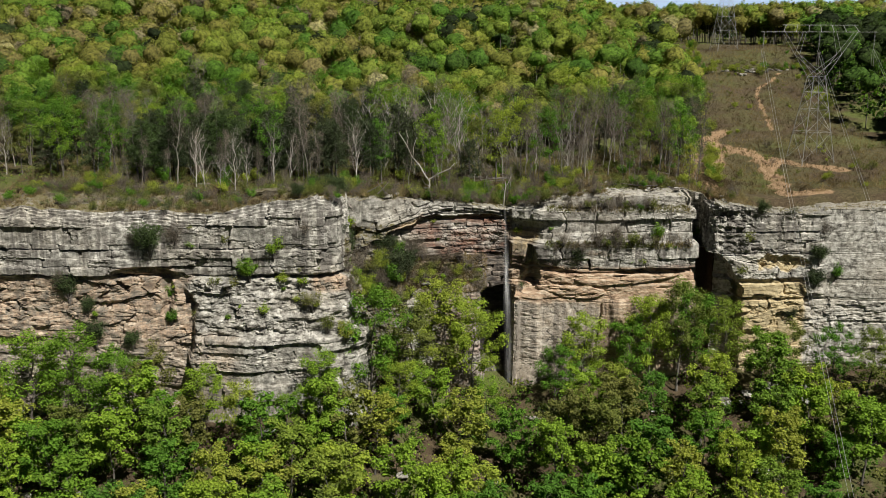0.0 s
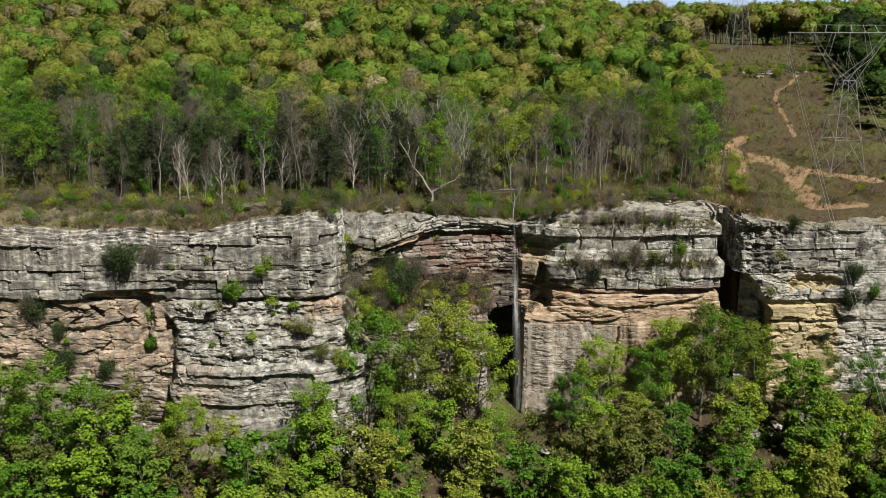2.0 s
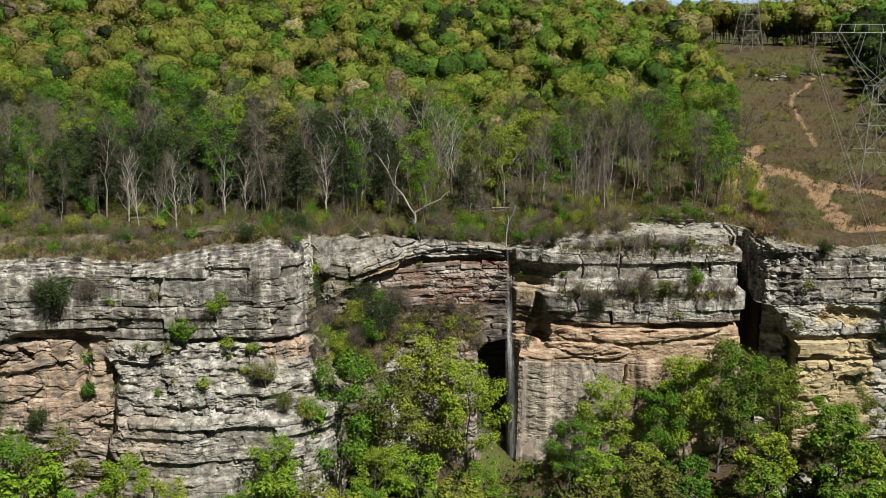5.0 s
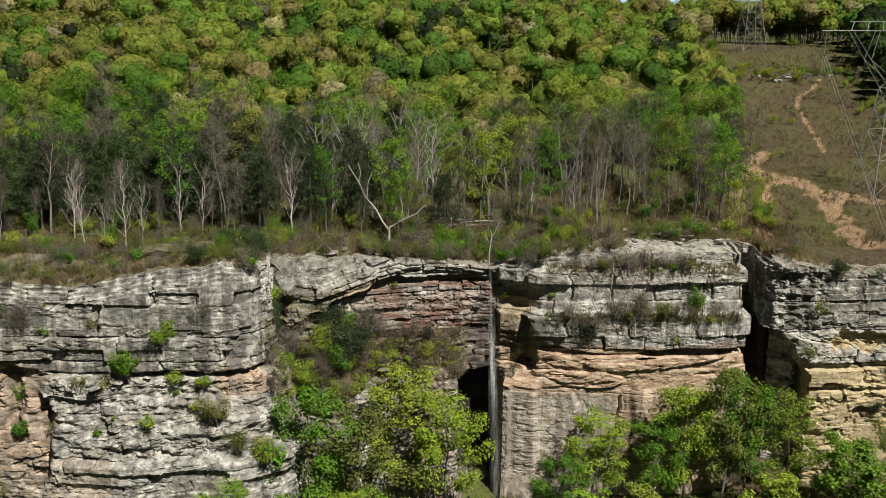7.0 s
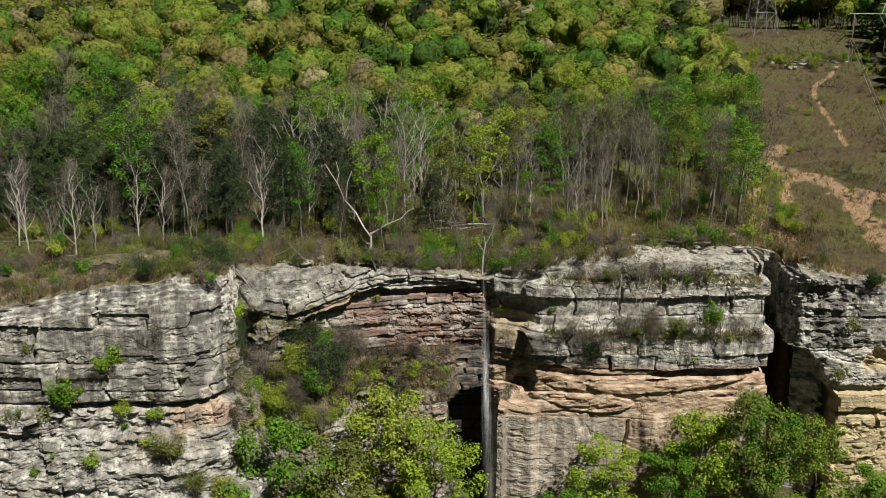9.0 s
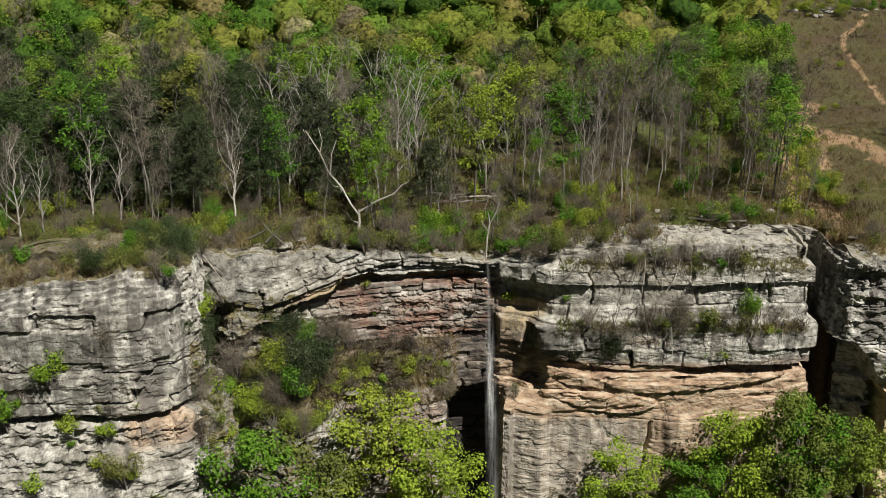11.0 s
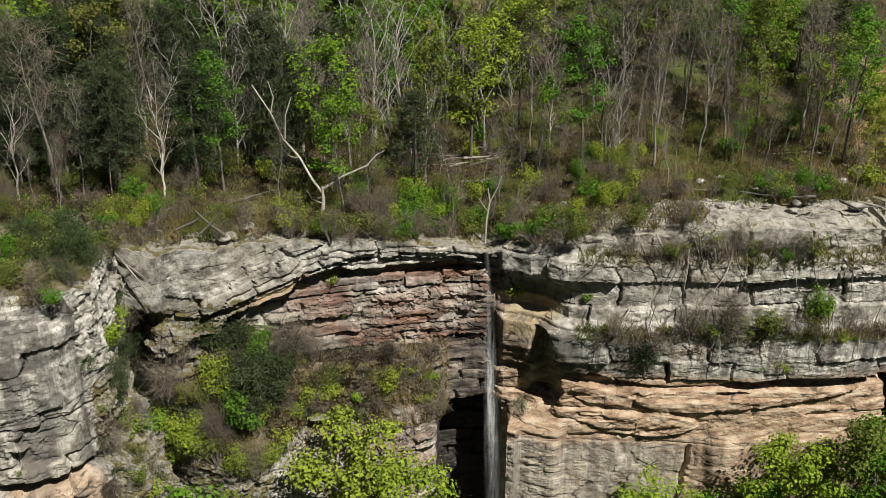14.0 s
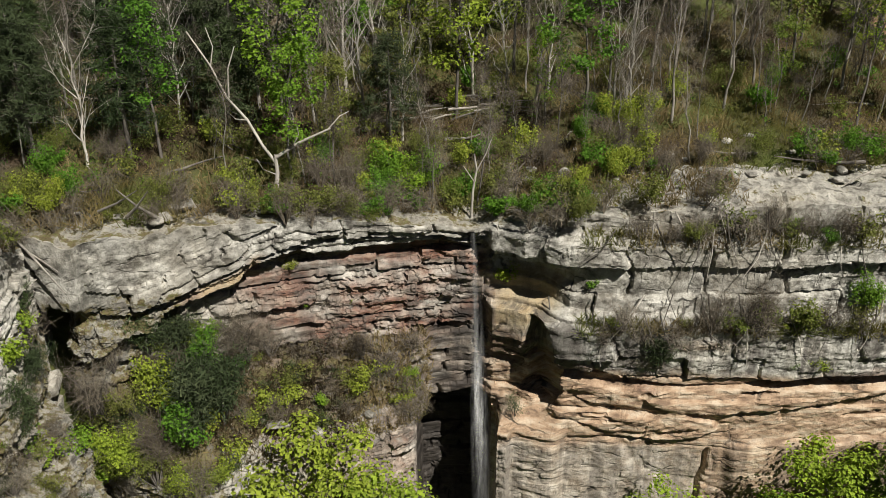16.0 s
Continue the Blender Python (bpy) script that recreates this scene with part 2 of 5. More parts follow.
# ---- making objects ----
def mesh_of(name, verts, faces, mat, attributes=None, flat=False):
    me = bpy.data.meshes.new(name)
    verts, faces = np.asarray(verts, np.float32), np.asarray(faces, np.int32)
    k = faces.shape[1]
    me.vertices.add(len(verts))
    me.vertices.foreach_set("co", verts.ravel())
    me.loops.add(faces.size)
    me.loops.foreach_set("vertex_index", faces.ravel())
    me.polygons.add(len(faces))
    me.polygons.foreach_set("loop_start", np.arange(len(faces), dtype=np.int32) * k)
    me.polygons.foreach_set("use_smooth", np.full(len(faces), not flat))
    me.materials.append(mat)
    me.update(calc_edges=True)
    for key, values in (attributes or {}).items():
        me.attributes.new(key, "FLOAT", "POINT").data.foreach_set("value", np.asarray(values, np.float32).ravel())
    return me


def part(name, me, parent, label=""):
    ob = new(name, me)
    ob.parent = parent
    return tagged(ob, label)


def sheet(nu, nv):
    """Quads of a grid of nu x nv vertices, v running fastest."""
    i = np.arange((nu - 1) * nv).reshape(nu - 1, nv)[:, :-1].ravel()
    return np.stack([i, i + nv, i + nv + 1, i + 1], 1)


# ---- plan of the cliff ----
PLAN = [(-135, 163), (-100, 160.5), (-80, 159.5), (-60, 158.6), (-44, 160), (-30, 159.4), (-21, 159.8), (-18, 161.5), (-16.6, 165), (-17.4, 171),
        (-18.2, 174.6), (-20.0, 179.4), (-20.5, 182.2), (-19.2, 182.5), (-18.0, 179.0), (-16.6, 176.8), (-14.8, 176.9), (-10, 178.6), (-4, 181.6), (3, 183.6), (10, 184.8), (12.5, 184.9), (15.4, 184.2), (17.2, 183.2), (18.0, 182.0), (18.9, 180.9), (25, 180.1),
        (36, 179.8), (46.5, 180.1), (49.4, 180.7), (49.9, 185), (50.2, 190), (51.7, 190.5), (51.6, 186), (51.6, 180.9), (52.4, 179.5), (62, 179.2), (75, 179.4), (87, 178), (105, 178), (140, 174)]
RIM_X = [-135, -75, -62, -50, -40, -30, -20, -16, -8, -3, 3, 12, 15, 22, 30, 44, 50, 53, 60, 68, 74, 86, 140]
RIM_Z = [2.2, 2.0, 1.0, 1.0, 0.2, 1.0, 1.2, 0.6, 0.3, -0.3, -1.3, -2.2, -1.6, -0.4, 0.3, 0.7, 0.0, -0.9, -1.9, -2.6, -1.6, -1.0, 0.0]


def plan_line(step_near=0.135, step_mid=0.23, step_far=0.4):
    """Points along the plan with their outward normals, close together where the camera passes nearest."""
    p = np.array(PLAN, float)
    seg = np.hypot(*(p[1:] - p[:-1]).T)
    s = np.concatenate([[0], np.cumsum(seg)])
    fine = np.arange(0, s[-1], 0.05)
    x, y = np.interp(fine, s, p[:, 0]), np.interp(fine, s, p[:, 1])
    kern = np.hanning(25)
    kern /= kern.sum()
    xs = np.convolve(np.pad(x, 12, mode="edge"), kern, "valid")
    ys = np.convolve(np.pad(y, 12, mode="edge"), kern, "valid")
    pick, at = [], 0.0
    while at < fine[-1]:
        i = int(at / 0.05)
        pick.append(i)
        at += step_near if -24 < xs[i] < 48 else step_mid if -60 < xs[i] < 75 else step_far
    kern = np.hanning(61)
    kern /= kern.sum()
    tx, ty = np.gradient(xs), np.gradient(ys)
    tx = np.convolve(np.pad(tx, 30, mode="edge"), kern, "valid")
    ty = np.convolve(np.pad(ty, 30, mode="edge"), kern, "valid")
    n = np.hypot(tx, ty)
    pick = np.array(pick)
    return fine[pick], xs[pick], ys[pick], (ty / n)[pick], (-tx / n)[pick]


def edge_y(x):
    """How far back the rock reaches at x, the deepest of the plan's folds."""
    return np.interp(x, [-135, -60, -44, -21, -17, -14, -4, 3, 14, 17, 25, 48, 50, 53, 55, 62, 87, 140], [163, 158.6, 160, 160, 177, 178, 182, 184, 186, 182, 180, 180, 190.5, 190.5, 181, 179.2, 178, 174])


def upper_z(x, y):
    """Height of the wooded slope above the cliff."""
    r = np.interp(x, RIM_X, RIM_Z)
    base = np.where(x < -17, 176.0, edge_y(x))
    back = y - base
    z = r + 0.3 + 0.1 * np.clip(back, 0, 14)
    z = z + np.interp(y, [190, 205, 218, 245, 280, 300, 313, 345, 380, 420, 520, 800, 1400, 3000], [0, 0.6, 2.4, 7, 14, 18, 20.8, 24.6, 27, 29, 33, 58, 80, 60])
    left = smooth(60, -140, x)
    z = z + left * np.interp(y, [190, 230, 300, 500, 800, 3000], [0, 0, 2, 10, 22, 22])
    z = z + smooth(0.125, 0.205, x / np.maximum(y, 50)) * np.interp(y, [390, 520, 800, 1400, 3000], [0, -5.5, -25, -44, -58])
    z = z + 0.35 * fbm(x / 9, y / 9, 5, 3) + smooth(205, 300, y) * 1.5 * fbm(x / 45, y / 45, 9, 2)
    return z


def lower_z(x, y):
    """Height of the slope of fallen rock below the cliff."""
    foot = np.interp(x, [-135, -60, -20, -10, 5, 14, 30, 60, 140], [-35, -35, -33, -33, -37, -37.5, -36, -34, -33])
    front = np.interp(x, [-135, -25, -10, 10, 30, 140], [158, 157, 172, 180, 178, 177])
    return foot - 0.33 * (front - np.minimum(y, front + 6)) + 0.9 * fbm(x / 7, y / 7, 17, 3)


def rim_add(x, y):
    """How much higher the outer edge of the promontory stands than the slope behind it."""
    return np.interp(x, [-60, -44, -35, -28, -17, -16], [0, 0.3, 1.2, 2.1, 2.3, 0]) * smooth(176, 172, y)


# ---- cliff ----
def beds(rng, top, bottom, thin, thick, major, open_share=0.45):
    """Bed boundaries from the top down, the major ones among them: (z, groove depth, set-back of the bed below)."""
    rows, z = [], top
    majors = sorted(major, key=lambda r: -r[0])
    while z > bottom:
        nxt = next((r for r in majors if r[0] < z - 0.05), None)
        step = rng.uniform(thin, thick)
        if nxt and z - step < nxt[0] + 0.35 * thin:
            z = nxt[0]
            rows.append(nxt)
        else:
            z -= step
            rows.append((z, rng.uniform(0.12, 0.55) if rng.random() < open_share else 0.04, rng.gauss(0, 0.12)))
    return rows


def layered(s, z, rows, seed, joint=2.4, rugged=1.0):
    """Relief of bedded rock (outward positive): set-backs, open bedding cracks, upright joints, and chipped blocks."""
    out = np.zeros(np.broadcast(s, z).shape)
    zw = z + 0.22 * fbm(s / 15, z / 18, seed, 2) + 0.05 * fbm(s / 1.5, z / 2.0, seed + 3, 3)
    bounds = [99.0] + [r[0] for r in rows] + [-99.0]
    for k in range(len(bounds) - 1):
        hi, lo = bounds[k], bounds[k + 1]
        inside = (zw <= hi) & (zw > lo)
        if not inside.any():
            continue
        ss = np.broadcast_to(s, out.shape)[inside]
        zz = zw[inside]
        thick = min(hi - lo, 6.0)
        width = joint * (0.6 + min(thick, 3.0)) * (0.7 + 0.6 * ((k * 37 + seed) % 10) / 10)
        u = ss / width + 0.35 * vnoise(ss / width * 0.7, ss * 0 + k, seed + 7) + k * 0.37 + 0.4 / width * fbm(zz * 0.7, ss * 0.15 + k, seed + 9, 3)
        cell = np.floor(u)
        chip = (rnd(cell, cell * 0 + k, seed + 11) - 0.5) * 0.8 * min(1.0, 0.5 + thick / 3)
        near = np.minimum(u - cell, cell + 1 - u) * width
        crack = -0.5 * np.exp(-(near / 0.14) ** 2) * (rnd(cell, cell * 0 + k, seed + 13) > 0.35)
        part_of = rugged * (chip + crack)
        if k > 0:
            depth, back = rows[k - 1][1], rows[k - 1][2]
            live = np.clip(0.1 + 2.4 * vnoise(ss / 4.5, ss * 0 + k * 3.3, seed + 17), 0, 1.3) if depth < 0.5 else np.clip(0.8 + 0.7 * vnoise(ss / 4, ss * 0 + k * 3.3, seed + 17), 0.1, 1.3)
            part_of = part_of + back - depth * live * np.exp(-((hi - zz) / (0.08 + 0.14 * depth)) ** 2)
        out[inside] = part_of
    return out


def slabs(s, z, wide, tall, seed, proud=0.3, groove=0.7):
    """Overlapping sheets of rock that pinch out: a step and a dark seam along each wandering edge."""
    out = 0.0
    for k, (a, b) in enumerate(((wide, tall), (wide * 0.55, tall * 0.5))):
        n = fbm(s / a + 0.5 * vnoise(z / tall, s / wide, seed + 5), z / b, seed + 19 * k, 3, 0.45)
        gate = np.clip(0.35 + 1.3 * vnoise(s / a * 0.6, z / b * 0.4, seed + 7 + k), 0, 1)
        out = out + (proud * smooth(-0.04, 0.04, n) - groove * gate * np.exp(-(n / 0.06) ** 2)) * (1.0 - 0.55 * k)
    return out


def build_cliff():
    rng = random.Random(4)
    s, px, py, nx, ny = plan_line()
    rim = np.interp(px, RIM_X, RIM_Z) + 0.30 * fbm(s / 3.0, s * 0, 40, 3) + 0.16 * np.round(1.4 * vnoise(s / 4.0, s * 0, 41))
    zlow = -46.0
    low_rows, high_rows = 14, 262
    nz = low_rows + high_rows
    v = np.concatenate([np.linspace(0, 0.28, low_rows, endpoint=False), np.linspace(0.28, 1, high_rows)])
    rim = rim + rim_add(px, py)
    z = zlow + (rim[:, None] - zlow) * v[None, :]
    S, X = np.broadcast_to(s[:, None], z.shape), np.broadcast_to(px[:, None], z.shape)
    Yp = np.broadcast_to(py[:, None], z.shape)
    Z = z
    # promontory
    rows_l = beds(rng, 2.0, -46, 1.2, 3.2, [(-1.2, 0.25, 0.05), (-5.1, 0.75, 0.15), (-9.7, 0.9, -0.2), (-14.3, 0.5, 0.1), (-19.4, 0.7, 0.35), (-28, 0.5, 0.2)], 0.3)
    rows_l = [(a, b if b > 0.45 else 0.5 * b, c if b > 0.45 else 0.6 * c) for a, b, c in rows_l]
    left = layered(S, Z, rows_l, 3, 3.4)
    orange = 1 - smooth(-44.5, -42.5, X + 0.8 * vnoise(Z / 3, X * 0, 77))
    lowband = smooth(-9.6, -10.0, Z + 0.35 * fbm(S / 6, S * 0, 66, 2))
    left = left * (1 - 0.75 * orange * lowband)
    left = left + orange * (-0.7 * lowband * (1 - smooth(-13.5, -21.0, Z)) + lowband * (slabs(S, Z, 5.0, 2.4, 171, 0.4, 0.7) + 0.12 * fbm(S / 1.6, Z / 0.8, 67, 3)) - 0.7 * within(Z + 0.25 * fbm(S / 4, S * 0, 68, 2), -15.2, -14.2, 0.25) * within(X, -63, -54, 1.0))
    left = left + orange * within(X + 0.5 * vnoise(Z / 2, Z * 0, 65), -48.4, -46.8, 0.5) * within(Z, -19, -9.5, 0.8) * -1.3
    left = left + within(X, -57, -46, 2.0) * within(Z + 0.14 * (X + 52) ** 2 * 0.25, -9.9, -8.3, 0.25) * -0.9
    steps = (1 - orange) * lowband
    left = left + steps * np.interp(Z, [-30, -20.2, -19.6, -16, -13, -10.6, -10.0], [4.2, 4.0, 3.0, 2.3, 1.4, 0.7, -0.6]) + steps * (1 - smooth(-19.5, -20.2, Z)) * 0.45 * fbm(S / 2.0, Z / 1.1, 69, 4)
    left = left + (1 - orange) * smooth(-19.4, -20.2, Z) * (-0.4) * within(X, -31, -24, 1.5)
    top_slope = np.clip((Z - (rim[:, None] - 2.6)) / 2.6, 0, 1)
    left = left - 1.9 * np.clip(np.floor(top_slope * 4.99 + 0.35 * fbm(S / 3, S * 0, 79, 2)), 0, 5) / 5 * (X < -17.5)
    gully = within(X, -43.6, -41.8, 0.5)
    left = left - gully * lowband * 0.25
    # arch and alcove
    rows_a = beds(rng, 1.0, -46, 0.5, 1.5, [(-11.3, 0.6, -0.2), (-18.3, 0.6, 0.0), (-22, 0.5, 0.1)])
    curve = np.interp(X, [-19, -16.6, -14.3, -11.2, -10.5, -9.0, -5.4, -4.5, -0.6, 2.7, 6.1, 11.8, 15], [-10.2, -9.2, -8.1, -7.3, -6.1, -5.6, -4.8, -4.0, -3.4, -3.6, -3.6, -3.9, -4.2]) + 0.25 * fbm(S / 1.6, S * 0, 82, 3)
    flow = np.interp(X, [-19, -12, -5, 0, 6, 15], [-8.6, -7.2, -5.2, -4.0, -3.7, -4.2])
    follow = smooth(-0.4, 0.4, Z - curve) * np.interp(X, [-16, -12, 2, 8], [0.5, 1, 1, 0.3])
    arch = layered(S, Z - (flow + 4.5) * follow, rows_a, 13, 2.6, 0.8)
    under = smooth(0.15, -0.15, Z - curve)
    deep = np.interp(X, [-18, -15, -10, -6, -4, 3, 14, 15.5], [0.4, 0.8, 1.3, 1.2, 0.9, 0.6, 0.8, 0.3])
    arch = arch - under * deep
    above = within(Z - curve, 0.0, 4.5, 0.1)
    arch = arch + above * np.interp(Z - curve, [0, 1.2, 2.4, 4.0], [0.35, 0.2, 0.1, 0.0]) * (X > -16)
    for k, off in enumerate((0.55, 1.15, 1.9)):
        arch = arch - 0.42 * np.exp(-((Z - curve - off - 0.2 * vnoise(S / 2, S * 0, 90 + k)) / 0.1) ** 2) * (0.5 + 0.5 * vnoise(S / 3, S * 0, 95 + k)) * (X > -13)
    slope_out = np.interp(Z, [-30, -19.0, -18.0, -15.0, -12.0, -11.0], [7.2, 6.6, 6.2, 3.6, 1.0, 0.0])
    reach = np.interp(X, [-17.6, -16.6, -14, -12, 0, 4, 7.4, 8.6, 15], [0.0, 0.1, 0.6, 1.0, 0.85, 0.75, 0.5, 0.0, 0.0])
    arch = arch + slope_out * reach + reach * within(Z, -18, -11, 0.6) * 0.45 * fbm(S / 1.5, Z / 1.2, 83, 4)
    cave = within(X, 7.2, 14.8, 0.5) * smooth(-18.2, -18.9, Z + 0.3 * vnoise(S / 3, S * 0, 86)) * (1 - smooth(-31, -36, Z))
    arch = arch - cave * 3.8
    # waterfall wall to the cleft
    rows_r = beds(rng, 3.0, -46, 1.5, 3.4, [(-2.0, 0.5, 0.35), (-6.5, 0.6, 0.15), (-8.7, 0.35, 0.45), (-13.5, 0.55, -0.2), (-15.3, 0.3, 0.1), (-20.3, 0.6, 0.1), (-27, 0.5, 0.1)], 0.3)
    rows_r = [(a, b if b > 0.45 or a > -3 else 0.6 * b, c) for a, b, c in rows_r]
    right = layered(S, Z, rows_r, 23, 2.8)
    wave = 0.45 * fbm(S / 5, S * 0, 51, 3)
    right = right - 1.0 * smooth(-8.6, -8.0, Z) - 0.9 * smooth(-2.2, -1.6, Z)
    bowl = np.interp(X, [17, 20, 24, 27, 33, 36, 40, 50], [-12.6, -12.9, -13.7, -14.3, -14.4, -13.6, -13.2, -13.7]) + 0.25 * wave
    over = within(Z - bowl, -1.3, 0.0, 0.13) * smooth(17, 19, X)
    right = right - over * 0.75 - smooth(0.1, -0.3, Z - bowl) * (0.25 - 0.25 * smooth(-19, -20.6, Z))
    mid = smooth(-14.2, -14.8, Z - 0.5 * wave) * (1 - smooth(-19.4, -20.0, Z + 0.5 * wave))
    right = right * (1 - 0.85 * mid) + mid * (slabs(S, Z - 0.05 * X, 12.0, 2.4, 152, 0.5, 0.6) + 0.12 * fbm(S / 1.6, Z / 0.7, 52, 3) - 0.12)
    foot = smooth(-19.4, -20.0, Z + 0.5 * wave)
    right = right * (1 - 0.8 * foot) + foot * (0.3 * slabs(S, Z, 14.0, 7.0, 163, 0.4, 0.5) + 0.45 * smooth(30.2, 31.2, X + 0.1 * Z) + 0.1)
    wedge = np.abs(X - 17.7 - 0.55 * fbm(Z / 2.2, Z * 0, 55, 3)) / np.clip(0.75 + 0.5 * vnoise(Z / 1.6, Z * 0, 57) - 0.03 * np.abs(Z + 13.5) ** 1.5, 0.05, 2)
    right = right - 1.5 * smooth(1.25, 0.75, wedge) * within(Z, -17.6, -9.4, 0.6)
    right = right - 0.8 * np.exp(-((X - 30.6 - 0.14 * (Z + 25) - 0.25 * vnoise(Z / 1.5, Z * 0, 56)) / 0.18) ** 2) * smooth(-20.3, -21.0, Z)
    right = right + np.interp(X, [14.2, 15.2, 16.8, 18.2, 19.6], [0, 3.3, 3.1, 1.6, 0]) * smooth(-17.4, -19.6, Z + 0.5 * wave)
    right = right - 0.5 * within(Z, -6.4, -4.9, 0.3) * within(X, 13, 19.5, 1.2) + np.interp(X, [12.8, 13.6, 16.5, 18.0, 19.0], [0, 1.4, 2.0, 0.9, 0]) * smooth(-5.2, -4.7, Z + 0.3 * wave)
    # beyond the cleft
    rows_f = beds(rng, 3.0, -46, 0.4, 1.3, [(-10.4, 0.6, -0.1), (-15.4, 0.8, -0.2), (-19.2, 0.5, 0.2), (-25, 0.4, 0.2)])
    far = layered(S, Z, rows_f, 33, 2.2, 0.65)
    block = within(X, 56, 76, 0.8) * smooth(-10.2, -10.8, Z)
    far = far * (1 - 0.75 * block) + block * slabs(S, Z, 6.0, 3.4, 181, 0.45, 0.8)
    lip = np.interp(Z, [-25, -19.6, -15, -10.3], [58.1, 57.9, 56.6, 53.6]) + 0.5 * fbm(Z / 2.5, Z * 0, 59, 3)
    far = far - 5.0 * smooth(49.5, 50.2, X) * (1 - smooth(-0.3, 0.3, X - lip)) * smooth(-10.3, -10.8, Z + 0.4 * fbm(S / 2, S * 0, 53, 2))
    scoop = ((X - 65.5 + 1.1 * fbm(Z / 1.6, S / 5, 54, 3)) / 5.0) ** 2 + (np.minimum(Z + 13.0 + 0.7 * fbm(S / 1.8, S * 0, 62, 3), 0) / 0.7) ** 2 + (np.maximum(Z + 13.0, 0) / (2.6 + 0.9 * fbm(S / 2.2, S * 0, 64, 3))) ** 2
    far = far - 1.2 * smooth(1.15, 0.7, scoop) - 0.9 * within(Z + 0.2 * wave, -16.3, -15.3, 0.15) - 0.7 * within(Z + 0.3 * wave, -19.6, -19.0, 0.12)
    far = far + 0.35 * within(X, 52, 60, 0.5) * smooth(-11, -9, Z) * fbm(S / 1.0, Z / 0.8, 58, 3)
    plain = within(X, 73.5, 112, 1.0) * smooth(-21, -19, Z)
    far = far * (1 - 0.85 * plain)
    w_l = np.where((X < -15) & (Yp < 173), 1.0, np.where((X < -15) & (Yp < 176), (176 - Yp) / 3, 0.0))
    w_a = np.where(X < 12.6, 1 - w_l, np.clip((13.8 - X) / 1.2, 0, 1))
    w_r = np.where(X < 12.6, 0, np.where(X > 50.9, 0, 1 - w_a))
    w_f = np.where(X > 50.9, 1.0, 0.0)
    d = left * w_l + arch * w_a + right * w_r + far * w_f
    chippy = smooth(-0.2, 0.5, fbm(S / 6, Z / 2.4, 101, 3)) * (1 - 0.75 * w_a * (1 - under)) + 0.12 * w_a * under + 0.75 * w_l * within(Z, -19.4, -9.9, 0.4) * (1 - orange)
    Sw, Zw = S + 0.35 * fbm(S / 1.1, Z / 0.8, 102, 2), Z + 0.16 * fbm(S / 1.4, Z / 0.7, 103, 2)
    gullied = np.maximum(within(X, -19, -9, 0.6) * (Yp > 163.5), within(X, -18, 8, 1) * smooth(-11.5, -12.5, Z) * w_a)
    chippy = chippy * (1 - 0.8 * (w_r * smooth(-13.5, -14.5, Z) + w_l * orange * smooth(-9.5, -10.5, Z)) - 0.5 * w_r * smooth(-14.5, -13.5, Z)) + 0.35 * w_r * smooth(-19, -20, Z) * within(X, 12, 20, 0.5)
    chippy = np.clip(chippy + 1.1 * gullied * smooth(-5, -9, Z) + 0.9 * (w_l > 0) * (Yp > 163) * (X < -15), 0, 1.6)
    chippy = chippy * (1 - 0.25 * w_l * smooth(-9.9, -9.4, Z) * (Yp < 163)) * (1 - 0.85 * w_f * plain)
    for wide, tall, amp, seed in ((2.6, 0.9, 0.3, 104), (1.15, 0.42, 0.26, 105), (0.5, 0.22, 0.15, 106)):
        row = np.floor(Zw / tall)
        d = d + chippy * amp * (rnd(np.floor(Sw / wide + 0.37 * row), row, seed) - 0.5)
    d = d + 0.4 * fbm(S / 9, Z / 11, 1, 2) + 0.05 * fbm(S / 1.3, Z / 0.9, 2, 3) + 0.035 * fbm(S / 0.35, Z / 0.3, 6, 2)
    d = d + np.clip(-33 - Z, 0, 20) * 0.25
    n_bridge = fbm(S / 1.2, Z / 1.2, 191, 2)
    VX, VY, VZ = px[:, None] + nx[:, None] * d, py[:, None] + ny[:, None] * d, Z.copy()
    bridged = within(X, -22, -15.4, 0.1) * smooth(-5.4, -4.2, Z + 0.5 * n_bridge) * (VY > 176.2)
    VY = VY - 0.88 * (VY - 176.2) * bridged
    # weathered cap that runs back from the brow
    nb = 34
    tb = np.linspace(0, 1, nb + 1)[1:] ** 1.25
    run = np.where(px < -16.8, 20.5, np.where(px < 15, 7.0, 11.0)) * np.where((px > 49) & (px < 54) & (py > 181), 0.2, 1.0)
    back = tb[None, :] * run[:, None]
    rise = np.where((px > 16) & (px < 50), 0.17, 0.03)[:, None] * back
    slab = (px > 16) & (px < 50)
    tilt_z = rise + 0.35 * fbm(s[:, None] / 9, back / 5, 60, 2) * np.clip(back, 0, 1)
    tread = tilt_z / 0.4
    step = ((np.floor(tread) + smooth(0.6, 1.0, tread - np.floor(tread))) * 0.4 - rise) * np.where(slab, 1.0, 0.5)[:, None]
    step = step * smooth(0.2, 1.4, back)
    lump = np.where(px < -16.8, 0.42, 0.16)[:, None] * fbm(s[:, None] / 1.2 + 7, back / 1.0, 61, 4) * np.clip(back, 0, 1)
    fold = np.maximum(within(px, -19.5, -14, 0.8) * (py > 164), within(px, 12.5, 17, 0.6))[:, None]
    rise, step, lump = rise * (1 - fold), step * (1 - fold), lump * (1 - fold)
    inward = np.where((px < -16) & (py < 175), 0.15 + 0.85 * smooth(0.4, 0.9, nx), 0.15)[:, None]
    bx = VX[:, -1:] - nx[:, None] * back * inward
